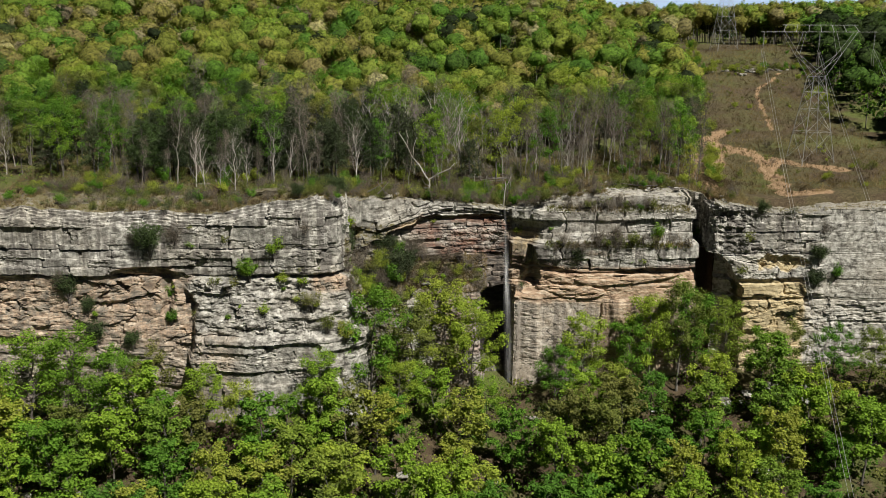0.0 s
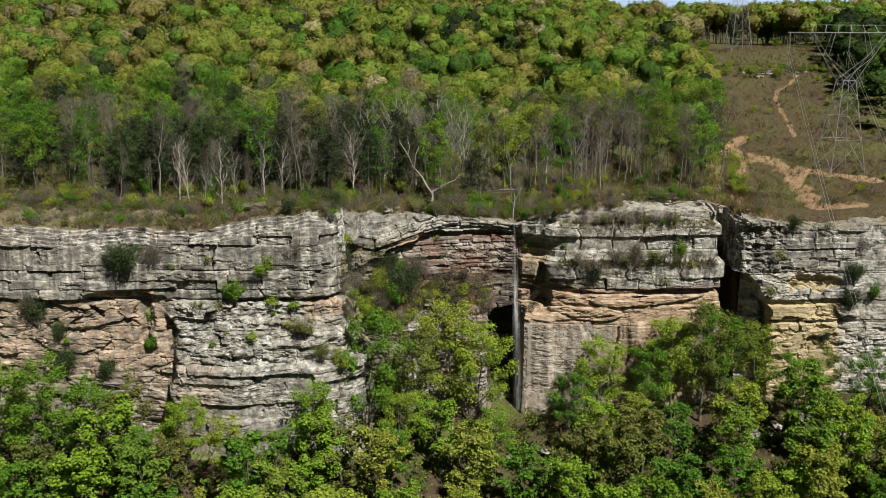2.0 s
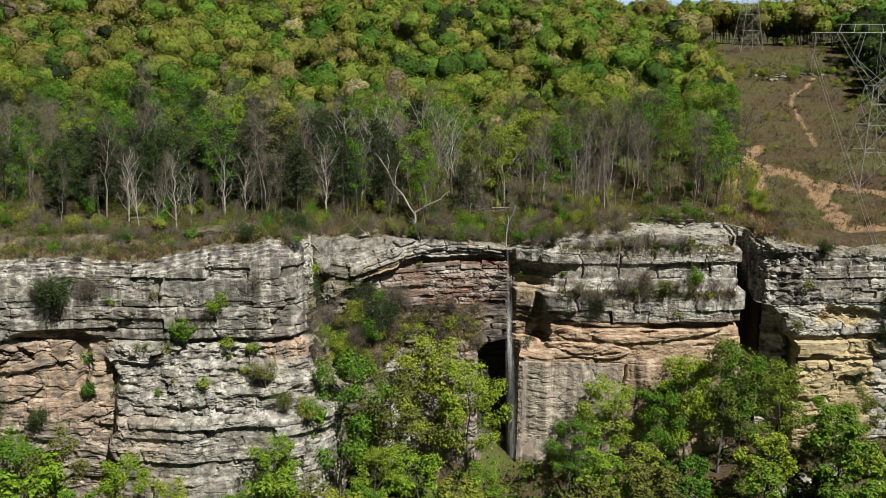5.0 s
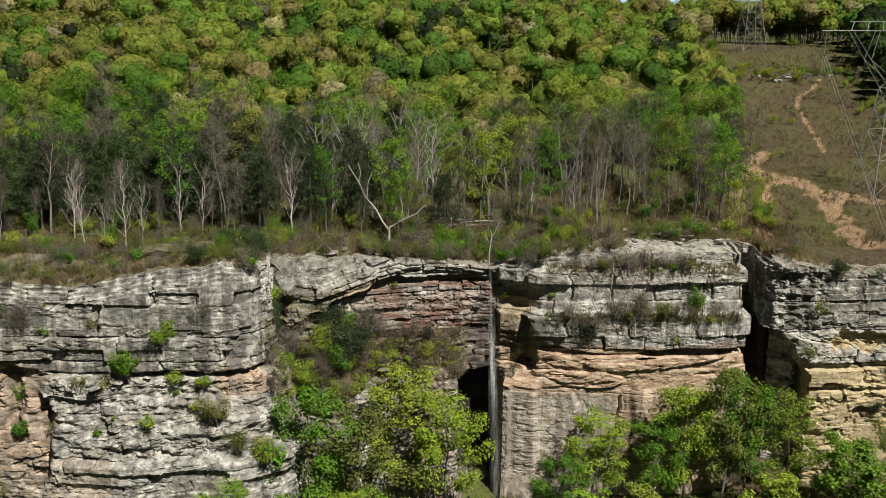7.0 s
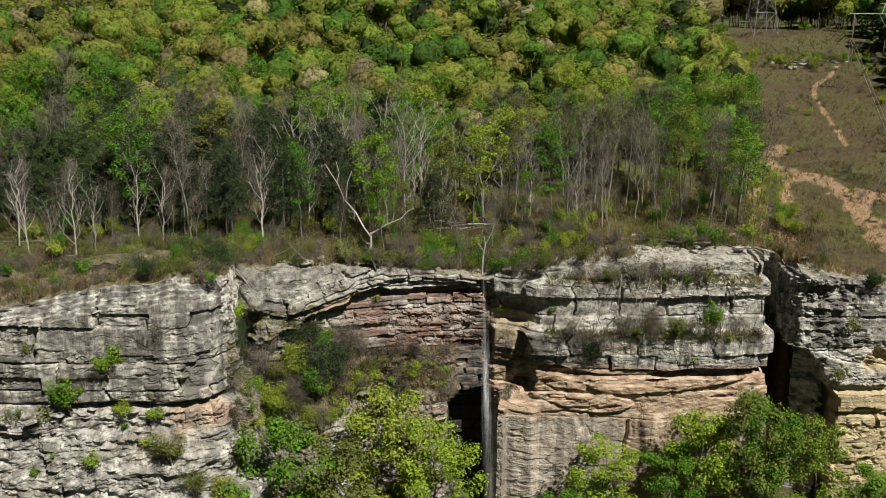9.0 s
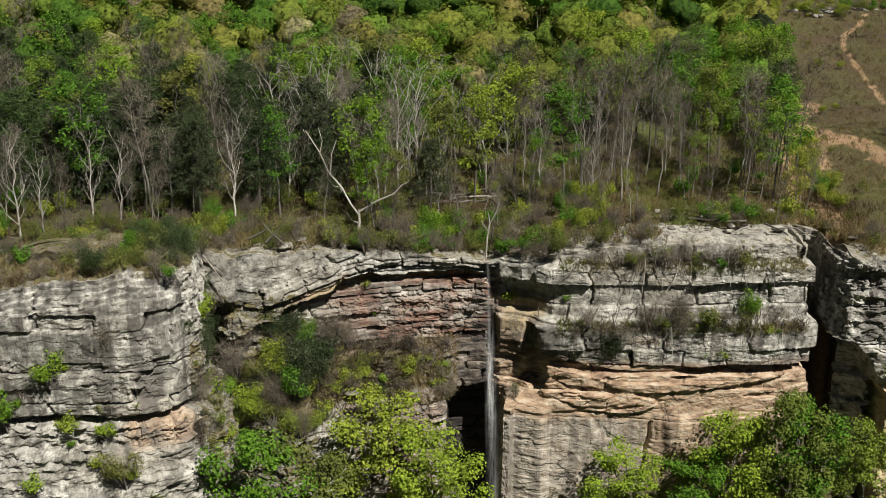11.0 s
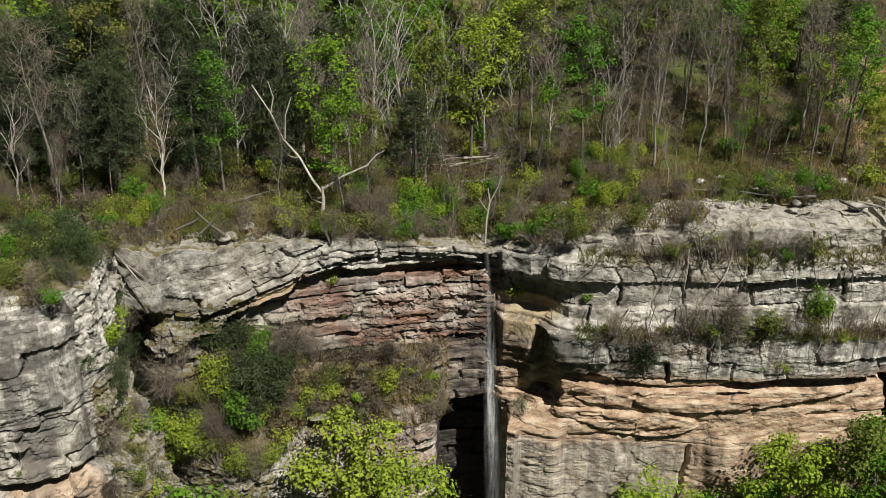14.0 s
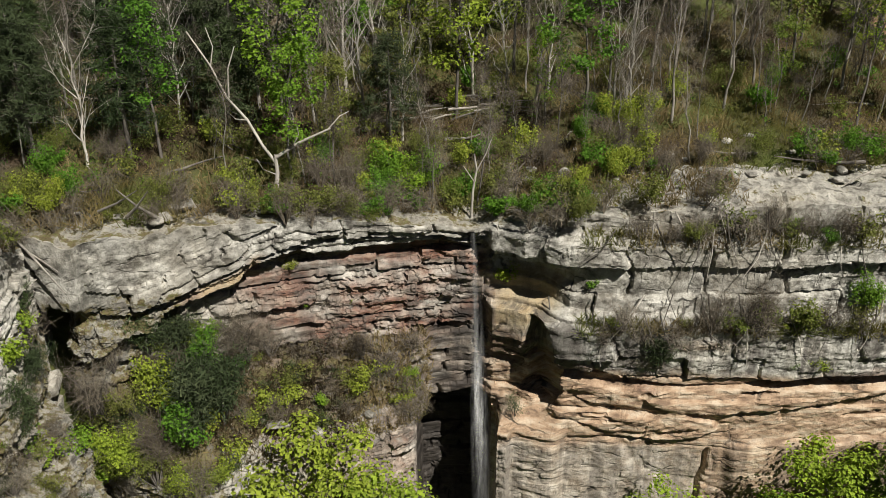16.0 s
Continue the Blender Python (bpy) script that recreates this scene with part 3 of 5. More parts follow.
    by = VY[:, -1:] + back * np.clip(-ny, 0.25, 1)[:, None]
    bz = VZ[:, -1:] + rise + step + lump - 0.12 * (tb[None, :] ** 6) * 25
    V = np.stack([np.concatenate([VX, bx], 1), np.concatenate([VY, by], 1), np.concatenate([VZ, bz], 1)], -1)
    n_all = nz + nb
    pad = lambda a, fill: np.concatenate([a, np.broadcast_to(np.asarray(fill, float).reshape(-1, 1) if np.ndim(fill) else np.full((len(s), 1), fill), (len(s), nb))], 1)
    n1 = fbm(S / 3, Z / 1.5, 70, 3)
    iron_l = 0.85 * orange * w_l * smooth(-9.3, -10.2, Z + 0.5 * n1) * (1 - 0.45 * smooth(-20, -24, Z))
    iron_l = iron_l + w_l * (1 - orange) * within(X, -22.5, -17, 0.8) * within(Z, -12.6, -9.8, 0.5) * (Yp < 163) * 0.9 + w_l * orange * within(X, -56, -46, 2) * within(Z, -9.8, -8.2, 0.3)
    iron_l = iron_l + w_l * 0.35 * smooth(-18.5, -20, Z) * within(X, -44, -35, 1.5)
    iron_r = w_r * smooth(-12.8, -13.9, Z + 0.4 * n1) * (1 - 0.55 * smooth(-19.8, -21, Z + 0.5 * n1) * np.interp(X, [15, 27, 30.5, 31.2, 50], [1.3, 1.1, 1.0, 0.0, 0.3]))
    iron_r = iron_r + w_r * within(X, 12.5, 17.6, 0.4) * smooth(-6.0, -7.0, Z) * np.clip(0.75 + 0.5 * n1, 0, 1) * (1 - smooth(-18.5, -20, Z))
    iron_r = iron_r + 0.5 * w_r * within(X, 24, 32, 2) * within(Z, -12.8, -8.8, 0.6) * smooth(-0.2, 0.3, n1)
    iron_a = w_a * (within(X, -9.5, -4, 0.8) * within(Z - curve, -0.6, 1.0, 0.3) * 0.9 + 0.4 * within(Z, -30, -18, 1) * within(X, -2, 6, 2) + 0.5 * within(X, 12.5, 18, 0.6) * within(Z, -19, -6, 1))
    ochre = w_f * np.clip(smooth(1.1, 0.8, scoop) + within(X, 57, 70.5, 0.6) * smooth(-15.2, -15.8, Z), 0, 1) * 0.9 + w_a * within(X, -8, -4.4, 0.5) * within(Z - curve, -0.3, 0.8, 0.25) * 0.5 + w_r * within(X, 14, 18, 0.7) * within(Z, -10.5, -6.2, 0.5) * 0.6
    red = w_a * under * np.interp(X, [-7, -4, 0, 15], [0, 0.9, 1, 1]) * (1 - 0.55 * smooth(-11, -13, Z)) * np.clip(0.8 + 0.7 * n1, 0.25, 1) + w_r * 0.55 * within(Z - bowl, -1.0, 0.8, 0.3) * smooth(-0.3, 0.4, n1)
    # wet rock by the fall; the cave term paints its shade in
    wet_shade = w_a * within(X + 0.9 * fbm(Z / 2, S / 2, 72, 3), 8.6, 13.2, 0.9) * smooth(-7.2, -9.5, Z) * np.clip(0.7 + 0.7 * fbm(S / 1.6, Z / 0.5, 73, 3), 0.1, 1) + w_a * cave * 0.9 + 0.6 * w_r * within(X, 13, 16.2, 0.8) * smooth(-9, -11, Z) * (1 - smooth(-17.5, -19, Z)) * np.clip(0.6 + 0.8 * fbm(S / 1.4, Z / 0.6, 74, 3), 0, 1)
    fold_wall = (X < -15) & (Yp > 163)
    streak = w_a * 0.45 * (1 - under) + w_a * under * np.interp(X, [-4, 0, 6, 9], [0.3, 0.6, 0.8, 1.0]) + w_l * (1 - smooth(-9.3, -10.2, Z)) * 1.1 + w_l * 0.5 * smooth(-9.3, -10.2, Z) + w_r * within(Z, -13.2, -8.6, 0.4) * 1.0 + w_r * smooth(-8.6, -8, Z) * 0.25 + w_r * smooth(-19, -20, Z) * 0.6 + w_f * 0.9 * (1 - plain) * smooth(-11, -10, Z) * np.interp(X, [51, 60, 66, 72, 90], [1.3, 1.3, 0.9, 0.4, 0.6])
    streak = np.where(fold_wall, 0.15 * streak, streak)
    # lichen; the last term darkens the promontory's flank as painted shade
    lichen_shade = w_l * 1.0 + w_r * 0.35 * (1 - smooth(-13, -14, Z)) + w_f * np.interp(X, [51, 53, 62, 67, 72], [1.0, 1.25, 1.2, 0.5, 0.25]) * smooth(-11, -10.3, Z) + w_a * np.interp(X, [-16, -6, -2], [0.4, 0.35, 0.35]) + 0.9 * within(X, -20, -14, 0.5) * (Yp > 162.5)
    moss_cap = np.where((px > 16) & (px < 50), 0.52, np.where(px < -16.8, 0.9, 0.7))
    attrs = {
        "iron": pad(np.clip(iron_l + iron_r + iron_a, 0, 1), 0.0), "ochre": pad(np.clip(ochre, 0, 1), 0.0), "red": pad(np.clip(red, 0, 1), 0.0),
        "wet_shade": pad(np.clip(wet_shade, 0, 1), 0.0), "streak": pad(np.clip(streak, 0, 1), 0.15), "lichen_shade": pad(np.clip(lichen_shade, 0, 1), 0.45),
        # plant cover; on the promontory's flank it also stands in for shade
        "moss_shade": pad(np.clip(w_a * reach * within(Z, -17.2, -11.2, 0.5) * 1.0 + 0.75 * within(X, -20, -9, 0.6) * (Yp > 163.5) * smooth(-2, -5, Z) + w_l * 0.25 * top_slope + w_r * 0.35 * within(Z, -9.6, -8.4, 0.3), 0, 1), moss_cap)}
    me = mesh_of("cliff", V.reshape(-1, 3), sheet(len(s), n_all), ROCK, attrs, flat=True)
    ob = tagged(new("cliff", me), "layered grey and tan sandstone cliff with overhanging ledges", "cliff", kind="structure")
    return ob, V, px, py, Z


CLIFF, FACE, FACE_X, FACE_Y, FACE_Z = build_cliff()


def on_face(x, z, hidden=False):
    """The point of the rock face at x and height z; hidden: in the fold behind the promontory."""
    far_off = np.abs(FACE_X - x) + np.where((FACE_X < -10) & ((FACE_Y > 172) != hidden) & (FACE_X > -19), 50, 0)
    i = int(np.argmin(far_off))
    j = int(np.argmin(np.abs(FACE_Z[i] - z)))
    return FACE[i, j]


# ---- ground ----
def corridor(x, y):
    """1 inside the cleared strip under the power line."""
    l = np.interp(y, [150, 200, 222, 345, 420], [50, 55, 60, 86, 100])
    r = np.interp(y, [150, 200, 236, 270, 330, 345, 420], [190, 120, 105, 107.5, 124, 128, 110])
    return smooth(-1.5, 1.5, x - l) * (1 - smooth(-3, 3, x - r)) * (1 - smooth(376, 384, y))


def build_ground():
    gx = np.concatenate([np.linspace(-2600, -300, 30), np.linspace(-290, -95, 30), np.arange(-92, 48, 1.7), np.arange(48, 112, 0.8), np.arange(112, 135, 1.7), np.linspace(138, 300, 28), np.linspace(310, 2600, 30)])
    gy = np.concatenate([np.linspace(-900, 60, 25), np.arange(64, 150, 4.0), np.arange(150, 236, 1.3), np.arange(236.5, 312, 1.2), np.arange(312, 400, 3.0), np.linspace(404, 1500, 60), np.linspace(1550, 4200, 25)])
    X, Y = np.meshgrid(gx, gy, indexing="ij")
    up, low = upper_z(X, Y), lower_z(X, Y)
    line = np.where(X < -17, np.interp(X, [-26, -21, -17], [173, 180, 181.5]), edge_y(X) + 4.5)
    w = smooth(0, 2.5, Y - line)
    Z = low + (up - low) * w
    c = corridor(X, Y) * smooth(168, 174, Y)

    def blob(x, y, rx, ry):
        return np.exp(-(((X - x) / rx) ** 2 + ((Y - y) / ry) ** 2))
    def trail(points, width):
        best = np.full(X.shape, 1e9)
        for (ax, ay), (bx, by) in zip(points, points[1:]):
            t = np.clip(((X - ax) * (bx - ax) + (Y - ay) * (by - ay)) / ((bx - ax) ** 2 + (by - ay) ** 2), 0, 1)
            best = np.minimum(best, np.hypot(X - ax - t * (bx - ax), Y - ay - t * (by - ay)))
        return 1 - smooth(width * 0.3, width * 2.0, best + 0.9 * min(1.0, 0.6 * width) * fbm(X / 2.5, Y / 2.5, 23, 3))
    soil = trail([(53, 191), (57.5, 208), (61.2, 223), (63.4, 231.6), (68.5, 242.6), (71.6, 247)], 2.3) + 0.7 * blob(63, 222, 4, 10)
    soil = soil + trail([(66, 235), (72, 228), (74, 216), (72.4, 209), (71.2, 203), (70, 196), (69.6, 192), (76, 190)], 1.7) + 0.8 * trail([(76, 218), (84, 213), (88, 209)], 1.8) + 0.6 * blob(66, 230, 6, 5)
    soil = soil + 0.75 * trail([(84.2, 245), (87.5, 260.4), (89.6, 271.4), (91.9, 282.6), (94.8, 290.4), (101.7, 298.6), (106, 306)], 0.55)
    soil = soil * np.clip(0.9 + 0.5 * fbm(X / 3, Y / 3, 21, 3), 0, 1.3)
    grass = np.clip(c * (0.6 * (blob(98, 232, 22, 6) + blob(66, 196, 6, 5) + blob(70, 205, 4, 6) + blob(90, 196, 8, 3) + 0.8 * blob(96, 330, 30, 14) + 0.3 * smooth(0.1, 0.5, fbm(X / 11, Y / 16, 25, 3)))) + (1 - c) * 0.85 * smooth(174, 182, Y) * smooth(-0.1, 0.4, fbm(X / 6, Y / 4, 22, 3)), 0, 1)
    dry = np.clip(c * (0.75 + 0.35 * fbm(X / 8, Y / 11, 24, 3)) + (1 - c) * 0.55 * smooth(236, 206, Y) * smooth(172, 178, Y), 0, 1)
    V = np.stack([X, Y, Z], -1).reshape(-1, 3)
    me = mesh_of("ground", V, sheet(len(gx), len(gy)), GROUND, {"soil": np.clip(soil, 0, 1), "grass": grass, "dry": dry})
    tagged(new("ground", me), "leaf-littered slopes with dry grass and bare orange soil", "ground", kind="structure")


build_ground()


def far_sky():
    m, nt, p = material("pale_sky")
    p.inputs["Base Color"].default_value = (0, 0, 0, 1)
    p.inputs["Emission Color"].default_value = (0.33, 0.43, 0.58, 1)
    p.inputs["Emission Strength"].default_value = 1.0
    n, top = 24, 900.0
    vs = [(2600 * math.sin(1.2 * (2 * i / n - 1)), 1500 + 2600 * math.cos(1.2 * (2 * i / n - 1)), z) for i in range(n + 1) for z in (-250.0, top)]
    tagged(new("backdrop", mesh_of("backdrop", vs, sheet(n + 1, 2), m)), "pale blue sky beyond the wooded hill", "sky", kind="structure")


far_sky()


# ---- plants ----
class Shape:
    """Collects tubes and leaves as plain arrays."""

    def __init__(self):
        self.v, self.f = [], []

    def tube(self, points, radii, sides=5):
        base = len(self.v)
        for i, (p, r) in enumerate(zip(points, radii)):
            d = (points[min(i + 1, len(points) - 1)] - points[max(i - 1, 0)]).normalized()
            a = d.orthogonal().normalized()
            b = d.cross(a)
            for k in range(sides):
                t = 2 * math.pi * k / sides
                self.v.append(p + (a * math.cos(t) + b * math.sin(t)) * r)
        for i in range(len(points) - 1):
            for k in range(sides):
                q = base + i * sides
                self.f.append((q + k, q + (k + 1) % sides, q + sides + (k + 1) % sides, q + sides + k))

    def mesh(self, name, mat):
        return mesh_of(name, [tuple(p) for p in self.v], self.f, mat)


def leaves(rng, centres, radii, count, size, flatten=0.75, up=0.5, heart=None):
    """count leaf blades in each clump, four corners each, as arrays."""
    c = np.repeat(np.asarray(centres, float), count, 0)
    r = np.repeat(np.asarray(radii, float), count)[:, None]
    n = len(c)
    d = rng.normal(size=(n, 3))
    d /= np.linalg.norm(d, axis=1, keepdims=True)
    pos = c + d * r * (rng.random((n, 1)) ** 0.45) * np.array([1, 1, flatten])
    facing = d
    if heart is not None:
        facing = pos - heart
        facing = facing / np.linalg.norm(facing, axis=1, keepdims=True)
    nrm = facing * 1.1 + d * 0.25 + rng.normal(size=(n, 3)) * (0.42 if heart is None else 0.2) + np.array([0, 0, up])
    nrm /= np.linalg.norm(nrm, axis=1, keepdims=True)
    a = np.cross(nrm, rng.normal(size=(n, 3)))
    a /= np.linalg.norm(a, axis=1, keepdims=True)
    b = np.cross(nrm, a)
    s = size * rng.uniform(0.6, 1.35, (n, 1))
    droop = nrm * s * 0.18
    v = np.stack([pos - a * s * 0.5 - droop, pos + b * s * 0.36, pos + a * s * 0.5 - droop, pos - b * s * 0.36], 1)
    return v.reshape(-1, 3), np.arange(4 * n).reshape(n, 4)


def twigs(rng, starts, count, length, thick, spread=0.8, rise=0.75):
    """Bare twigs, each one thin blade that leaves a branch."""
    c = np.repeat(np.asarray(starts, float), count, 0)
    n = len(c)
    d = rng.normal(size=(n, 3)) * spread + np.array([0, 0, rise])
    d /= np.linalg.norm(d, axis=1, keepdims=True)
    ln = length * rng.uniform(0.5, 1.3, (n, 1))
    p = c + rng.normal(size=(n, 3)) * length * 0.25
    side = np.cross(d, rng.normal(size=(n, 3)))
    side /= np.linalg.norm(side, axis=1, keepdims=True)
    w = thick * rng.uniform(0.6, 1.3, (n, 1))
    tip = p + d * ln
    v = np.stack([p - side * w, p + side * w, tip + side * w * 0.3, tip - side * w * 0.3], 1)
    return v.reshape(-1, 3), np.arange(4 * n).reshape(n, 4)


def skeleton_of(seed, h, girth, first, n_limbs, spread, rise, bend=0.06, fork=0, sides=5, sub=1):
    """Trunk and limbs; also returns the limb points that carry foliage."""
    rng = random.Random(seed)
    sh, tips = Shape(), []
    lean = Vector((rng.uniform(-bend, bend), rng.uniform(-bend, bend), 0))
    pts = [Vector((0, 0, -0.8))]
    for i in range(1, 8):
        t = i / 7
        pts.append(Vector((0, 0, h * t)) + lean * h * t * t + Vector((rng.gauss(0, 0.024 * h), rng.gauss(0, 0.024 * h), 0)) * t)
    sh.tube(pts, [girth * (1.25 if i == 0 else 1 - 0.86 * i / 7) for i in range(8)], sides)
    along = lambda t: pts[1].lerp(pts[0], 0) if t <= 1 / 7 else pts[min(int(t * 7), 6)].lerp(pts[min(int(t * 7), 6) + 1], t * 7 - min(int(t * 7), 6))
    for k in range(n_limbs):
        t = first + (1 - first) * (k + rng.random() * 0.8) / n_limbs
        p0 = along(min(t, 0.98))
        az = k * 2.4 + rng.uniform(-0.5, 0.5)
        ln = spread * h * (0.55 + 0.6 * math.sin(math.pi * min(1, 0.18 + 0.75 * (t - first) / (1 - first)))) * rng.uniform(0.7, 1.15)
        d = Vector((math.cos(az), math.sin(az), rise + rng.uniform(-0.15, 0.3)))
        d.normalize()
        mid = p0 + d * ln * 0.5 + Vector((rng.gauss(0, 0.06), rng.gauss(0, 0.06), 0.04)) * ln
        end = p0 + d * ln + Vector((rng.gauss(0, 0.1), rng.gauss(0, 0.1), 0.16 * rise + 0.05)) * ln
        g = girth * (0.42 if fork else 0.30) * (1.15 - t * 0.6)
        sh.tube([p0, mid, end], [g, g * 0.6, g * 0.18], 4)
        tips += [(end, t), (mid.lerp(end, 0.5), t)]
        for j in range(sub):
            q = mid.lerp(end, rng.uniform(-0.5, 0.7))
            dd = (d + Vector((rng.gauss(0, 0.7), rng.gauss(0, 0.7), rng.uniform(0, 0.7)))).normalized()
            e2 = q + dd * ln * rng.uniform(0.35, 0.6)
            sh.tube([q, q.lerp(e2, 0.5) + Vector((0, 0, 0.03 * ln)), e2], [g * 0.45, g * 0.3, g * 0.1], 3)
            tips.append((e2, t))
    tips.append((pts[-1], 1.0))
    return sh, tips


def tree(name, trunk_me, crown_me, label, group):
    root = new(name)
    part("trunk", trunk_me, root)
    if crown_me:
        part("crown", crown_me, root)
    return tagged(root, label, "tree", group)


def leafy(seed, h, girth, first, limbs, spread, rise, clump, count, size, leaf, bark, flat=0.75, heart=False):
    sh, tips = skeleton_of(seed, h, girth, first, limbs, spread, rise)
    rng = np.random.default_rng(seed)
    pts = np.array([tuple(p) for p, t in tips])
    rad = clump * rng.uniform(0.65, 1.25, len(pts))
    v, f = leaves(rng, pts, rad, count, size, flat, 0.85, np.array([0, 0, h * (first + 1) * 0.48]) if heart else None)
    return sh.mesh("trunk", bark), mesh_of("crown", v, f, leaf, flat=True)


def bare(seed, h, girth, first, limbs, spread, rise, count, length, thick, bark, twig=None, fork=0, bend=0.06):
    sh, tips = skeleton_of(seed, h, girth, first, limbs, spread, rise, bend, fork, 5, 2)
    rng = np.random.default_rng(seed)
    pts = np.array([tuple(p) for p, t in tips])
    v, f = twigs(rng, pts, count, length, thick)
    return sh.mesh("trunk", bark), mesh_of("crown", v, f, twig or TWIG, flat=True)


def pine(seed, h):
    """Dark evergreen with layered drooping boughs."""
    rng = np.random.default_rng(seed)
    sh = Shape()
    sh.tube([Vector((0, 0, -0.8)), Vector((0, 0, h * 0.5)), Vector((0, 0, h))], [0.26, 0.17, 0.03], 5)
    cs, rs = [], []
    for i in range(46):
        t = 0.28 + 0.72 * (i / 46)
        reach = h * 0.34 * (1.08 - t) ** 0.55 * rng.uniform(0.6, 1.15)
        az = i * 2.4 + rng.uniform(-0.4, 0.4)
        end = Vector((math.cos(az) * reach, math.sin(az) * reach, h * t - reach * 0.12))
        sh.tube([Vector((0, 0, h * t)), end], [0.06, 0.015], 3)
        for q in (0.45, 0.75, 1.0):
            cs.append(tuple(Vector((0, 0, h * t)).lerp(end, q)))
            rs.append(0.28 + 0.2 * reach)
    v, f = twigs(rng, cs, 28, 0.8, 0.045, 1.0, 0.12)
    return sh.mesh("trunk", BARK), mesh_of("crown", v, f, LEAF_DARK, flat=True)


def put_tree(name, meshes, x, y, z, scale, turn, label, group, tilt=0.0, wide=1.0):
    root = tree(name, meshes[0], meshes[1], label, group)
    root.matrix_world = pose(x, y, z, tilt * math.cos(turn), tilt * math.sin(turn), math.degrees(turn)) @ Matrix.Diagonal((scale * wide, scale * wide, scale, 1))
    return root


# woods above the brow: prototypes 10 m or so tall, scaled where they stand
LEAFY_WOOD = [leafy(100 + i, 15, 0.15, 0.3, 14, 0.17, 0.75, 1.15, 52, 0.29, m, BARK, 0.9) for i, m in enumerate((LEAF_SPRING, LEAF_DEEP, LEAF_OLIVE, LEAF_SPRING, LEAF_DEEP))]
BARE_WOOD = [bare(120 + i, 15, 0.13, 0.34, 13, 0.15, 1.5, 10, 1.4, 0.018, BARK if i == 1 else BARK_ASH) for i in range(5)]
PALE_WOOD = [bare(130 + i, 11, 0.14, 0.14, 13, 0.30, 1.4, 3, 1.1, 0.022, BARK_PALE, BARK_ASH, 1, 0.12) for i in range(4)]
PINES = [pine(140 + i, 14) for i in range(3)]
# trees of the slope below the cliff
LOW_FINE = [leafy(220 + i, 14, 0.2, 0.24, 18, 0.27, 0.6, 1.25, 110, 0.28, m, BARK) for i, m in enumerate((LEAF_SPRING, LEAF_SPRING, LEAF_DEEP, LEAF_OLIVE, LEAF_SPRING, LEAF_DEEP))]
LOW_TREES = [leafy(200 + i, 14, 0.2, 0.26, 18, 0.26, 0.6, 1.15, 56, 0.49, m, BARK) for i, m in enumerate((LEAF_SPRING, LEAF_SPRING, LEAF_DEEP, LEAF_OLIVE, LEAF_SPRING, LEAF_DEEP))]


def woods_above():
    rng = random.Random(11)
    spots = []
    tries = 0
    while len(spots) < 320 and tries < 20000:
        tries += 1
        x = rng.uniform(-100, 62)
        y = 185 + 50 * rng.random() ** 0.95
        front = 187 + 3.0 * math.sin(x / 9.0) + (6 if 2 < x < 56 else 0) - (4 if x < -20 else 0)
        if y < front or corridor(np.float64(x), np.float64(y)) > 0.2:
            continue
        if any((x - a) ** 2 + (y - b) ** 2 < 4.2 for a, b in spots):
            continue
        spots.append((x, y))
    for x, y in spots:
        z = float(upper_z(np.float64(x), np.float64(y)))
        back = (y - 190) / 46
        u = rng.random()
        open_wood = x > 8 and back < 0.55
        if open_wood and u < 0.2:
            continue
        u = rng.random()
        turn = rng.uniform(0, 6.28)
        sc = rng.uniform(0.68, 1.0) * (1.0 + 0.08 * back)
        dark = 0.12 + 0.42 * math.exp(-((x + 34) / 24) ** 2) if x < 8 else 0.06
        dead = 0.1 if back < 0.5 and not -64 < x < -18 else 0.03
        grey = dark + dead + (0.56 if open_wood else 0.28 - 0.15 * back)
        if u < dead:
            put_tree("dead_tree", rng.choice(PALE_WOOD), x, y, z, sc, turn, "bleached leafless tree with forked pale limbs above the cliff", "trees above the cliff", 5)
        elif u < dead + dark:
            put_tree("evergreen_tree", rng.choice(PINES), x, y, z, sc, turn, "dark evergreen with layered boughs above the cliff", "trees above the cliff")
        elif u < grey:
            put_tree("bare_tree", rng.choice(BARE_WOOD), x, y, z, sc * 1.05, turn, "slender grey tree still bare of leaves above the cliff", "trees above the cliff", 5, 1.15)
        else:
            put_tree("tree", rng.choice(LEAFY_WOOD), x, y, z, sc * (0.7 if back < 0.25 and rng.random() < 0.5 else 1), turn, "slender tree in fresh spring leaf above the cliff", "trees above the cliff", 2, 1.2)

    for k in range(34):
        x, y = -40 + 24 * math.sin(k * 2.4) * (k / 34) ** 0.5, 192 + 0.85 * k
        put_tree("evergreen_tree", rng.choice(PINES), x, y, float(upper_z(np.float64(x), np.float64(y))), rng.uniform(0.72, 0.95), rng.uniform(0, 6.28), "dark evergreen with layered boughs above the cliff", "trees above the cliff", 0, 1.15)
    for k in range(16):
        x, y = -62 + 2.7 * k + rng.uniform(-1, 1), rng.uniform(187, 194)
        put_tree("evergreen_tree", rng.choice(PINES), x, y, float(upper_z(np.float64(x), np.float64(y))), rng.uniform(0.5, 0.8), rng.uniform(0, 6.28), "dark evergreen with layered boughs above the cliff", "trees above the cliff", 0, 1.2)
    for k in range(115):
        x = rng.uniform(-66, 56)
        y = (185 if x < -17 else 190) + rng.uniform(-4, 17)
        z = float(upper_z(np.float64(x), np.float64(y)))
        put_tree("bare_sapling", rng.choice(BARE_WOOD), x, y, z, rng.uniform(0.25, 0.62), rng.uniform(0, 6.28), "thin leafless sapling on the grassy brow", "saplings on the brow", 8)


woods_above()


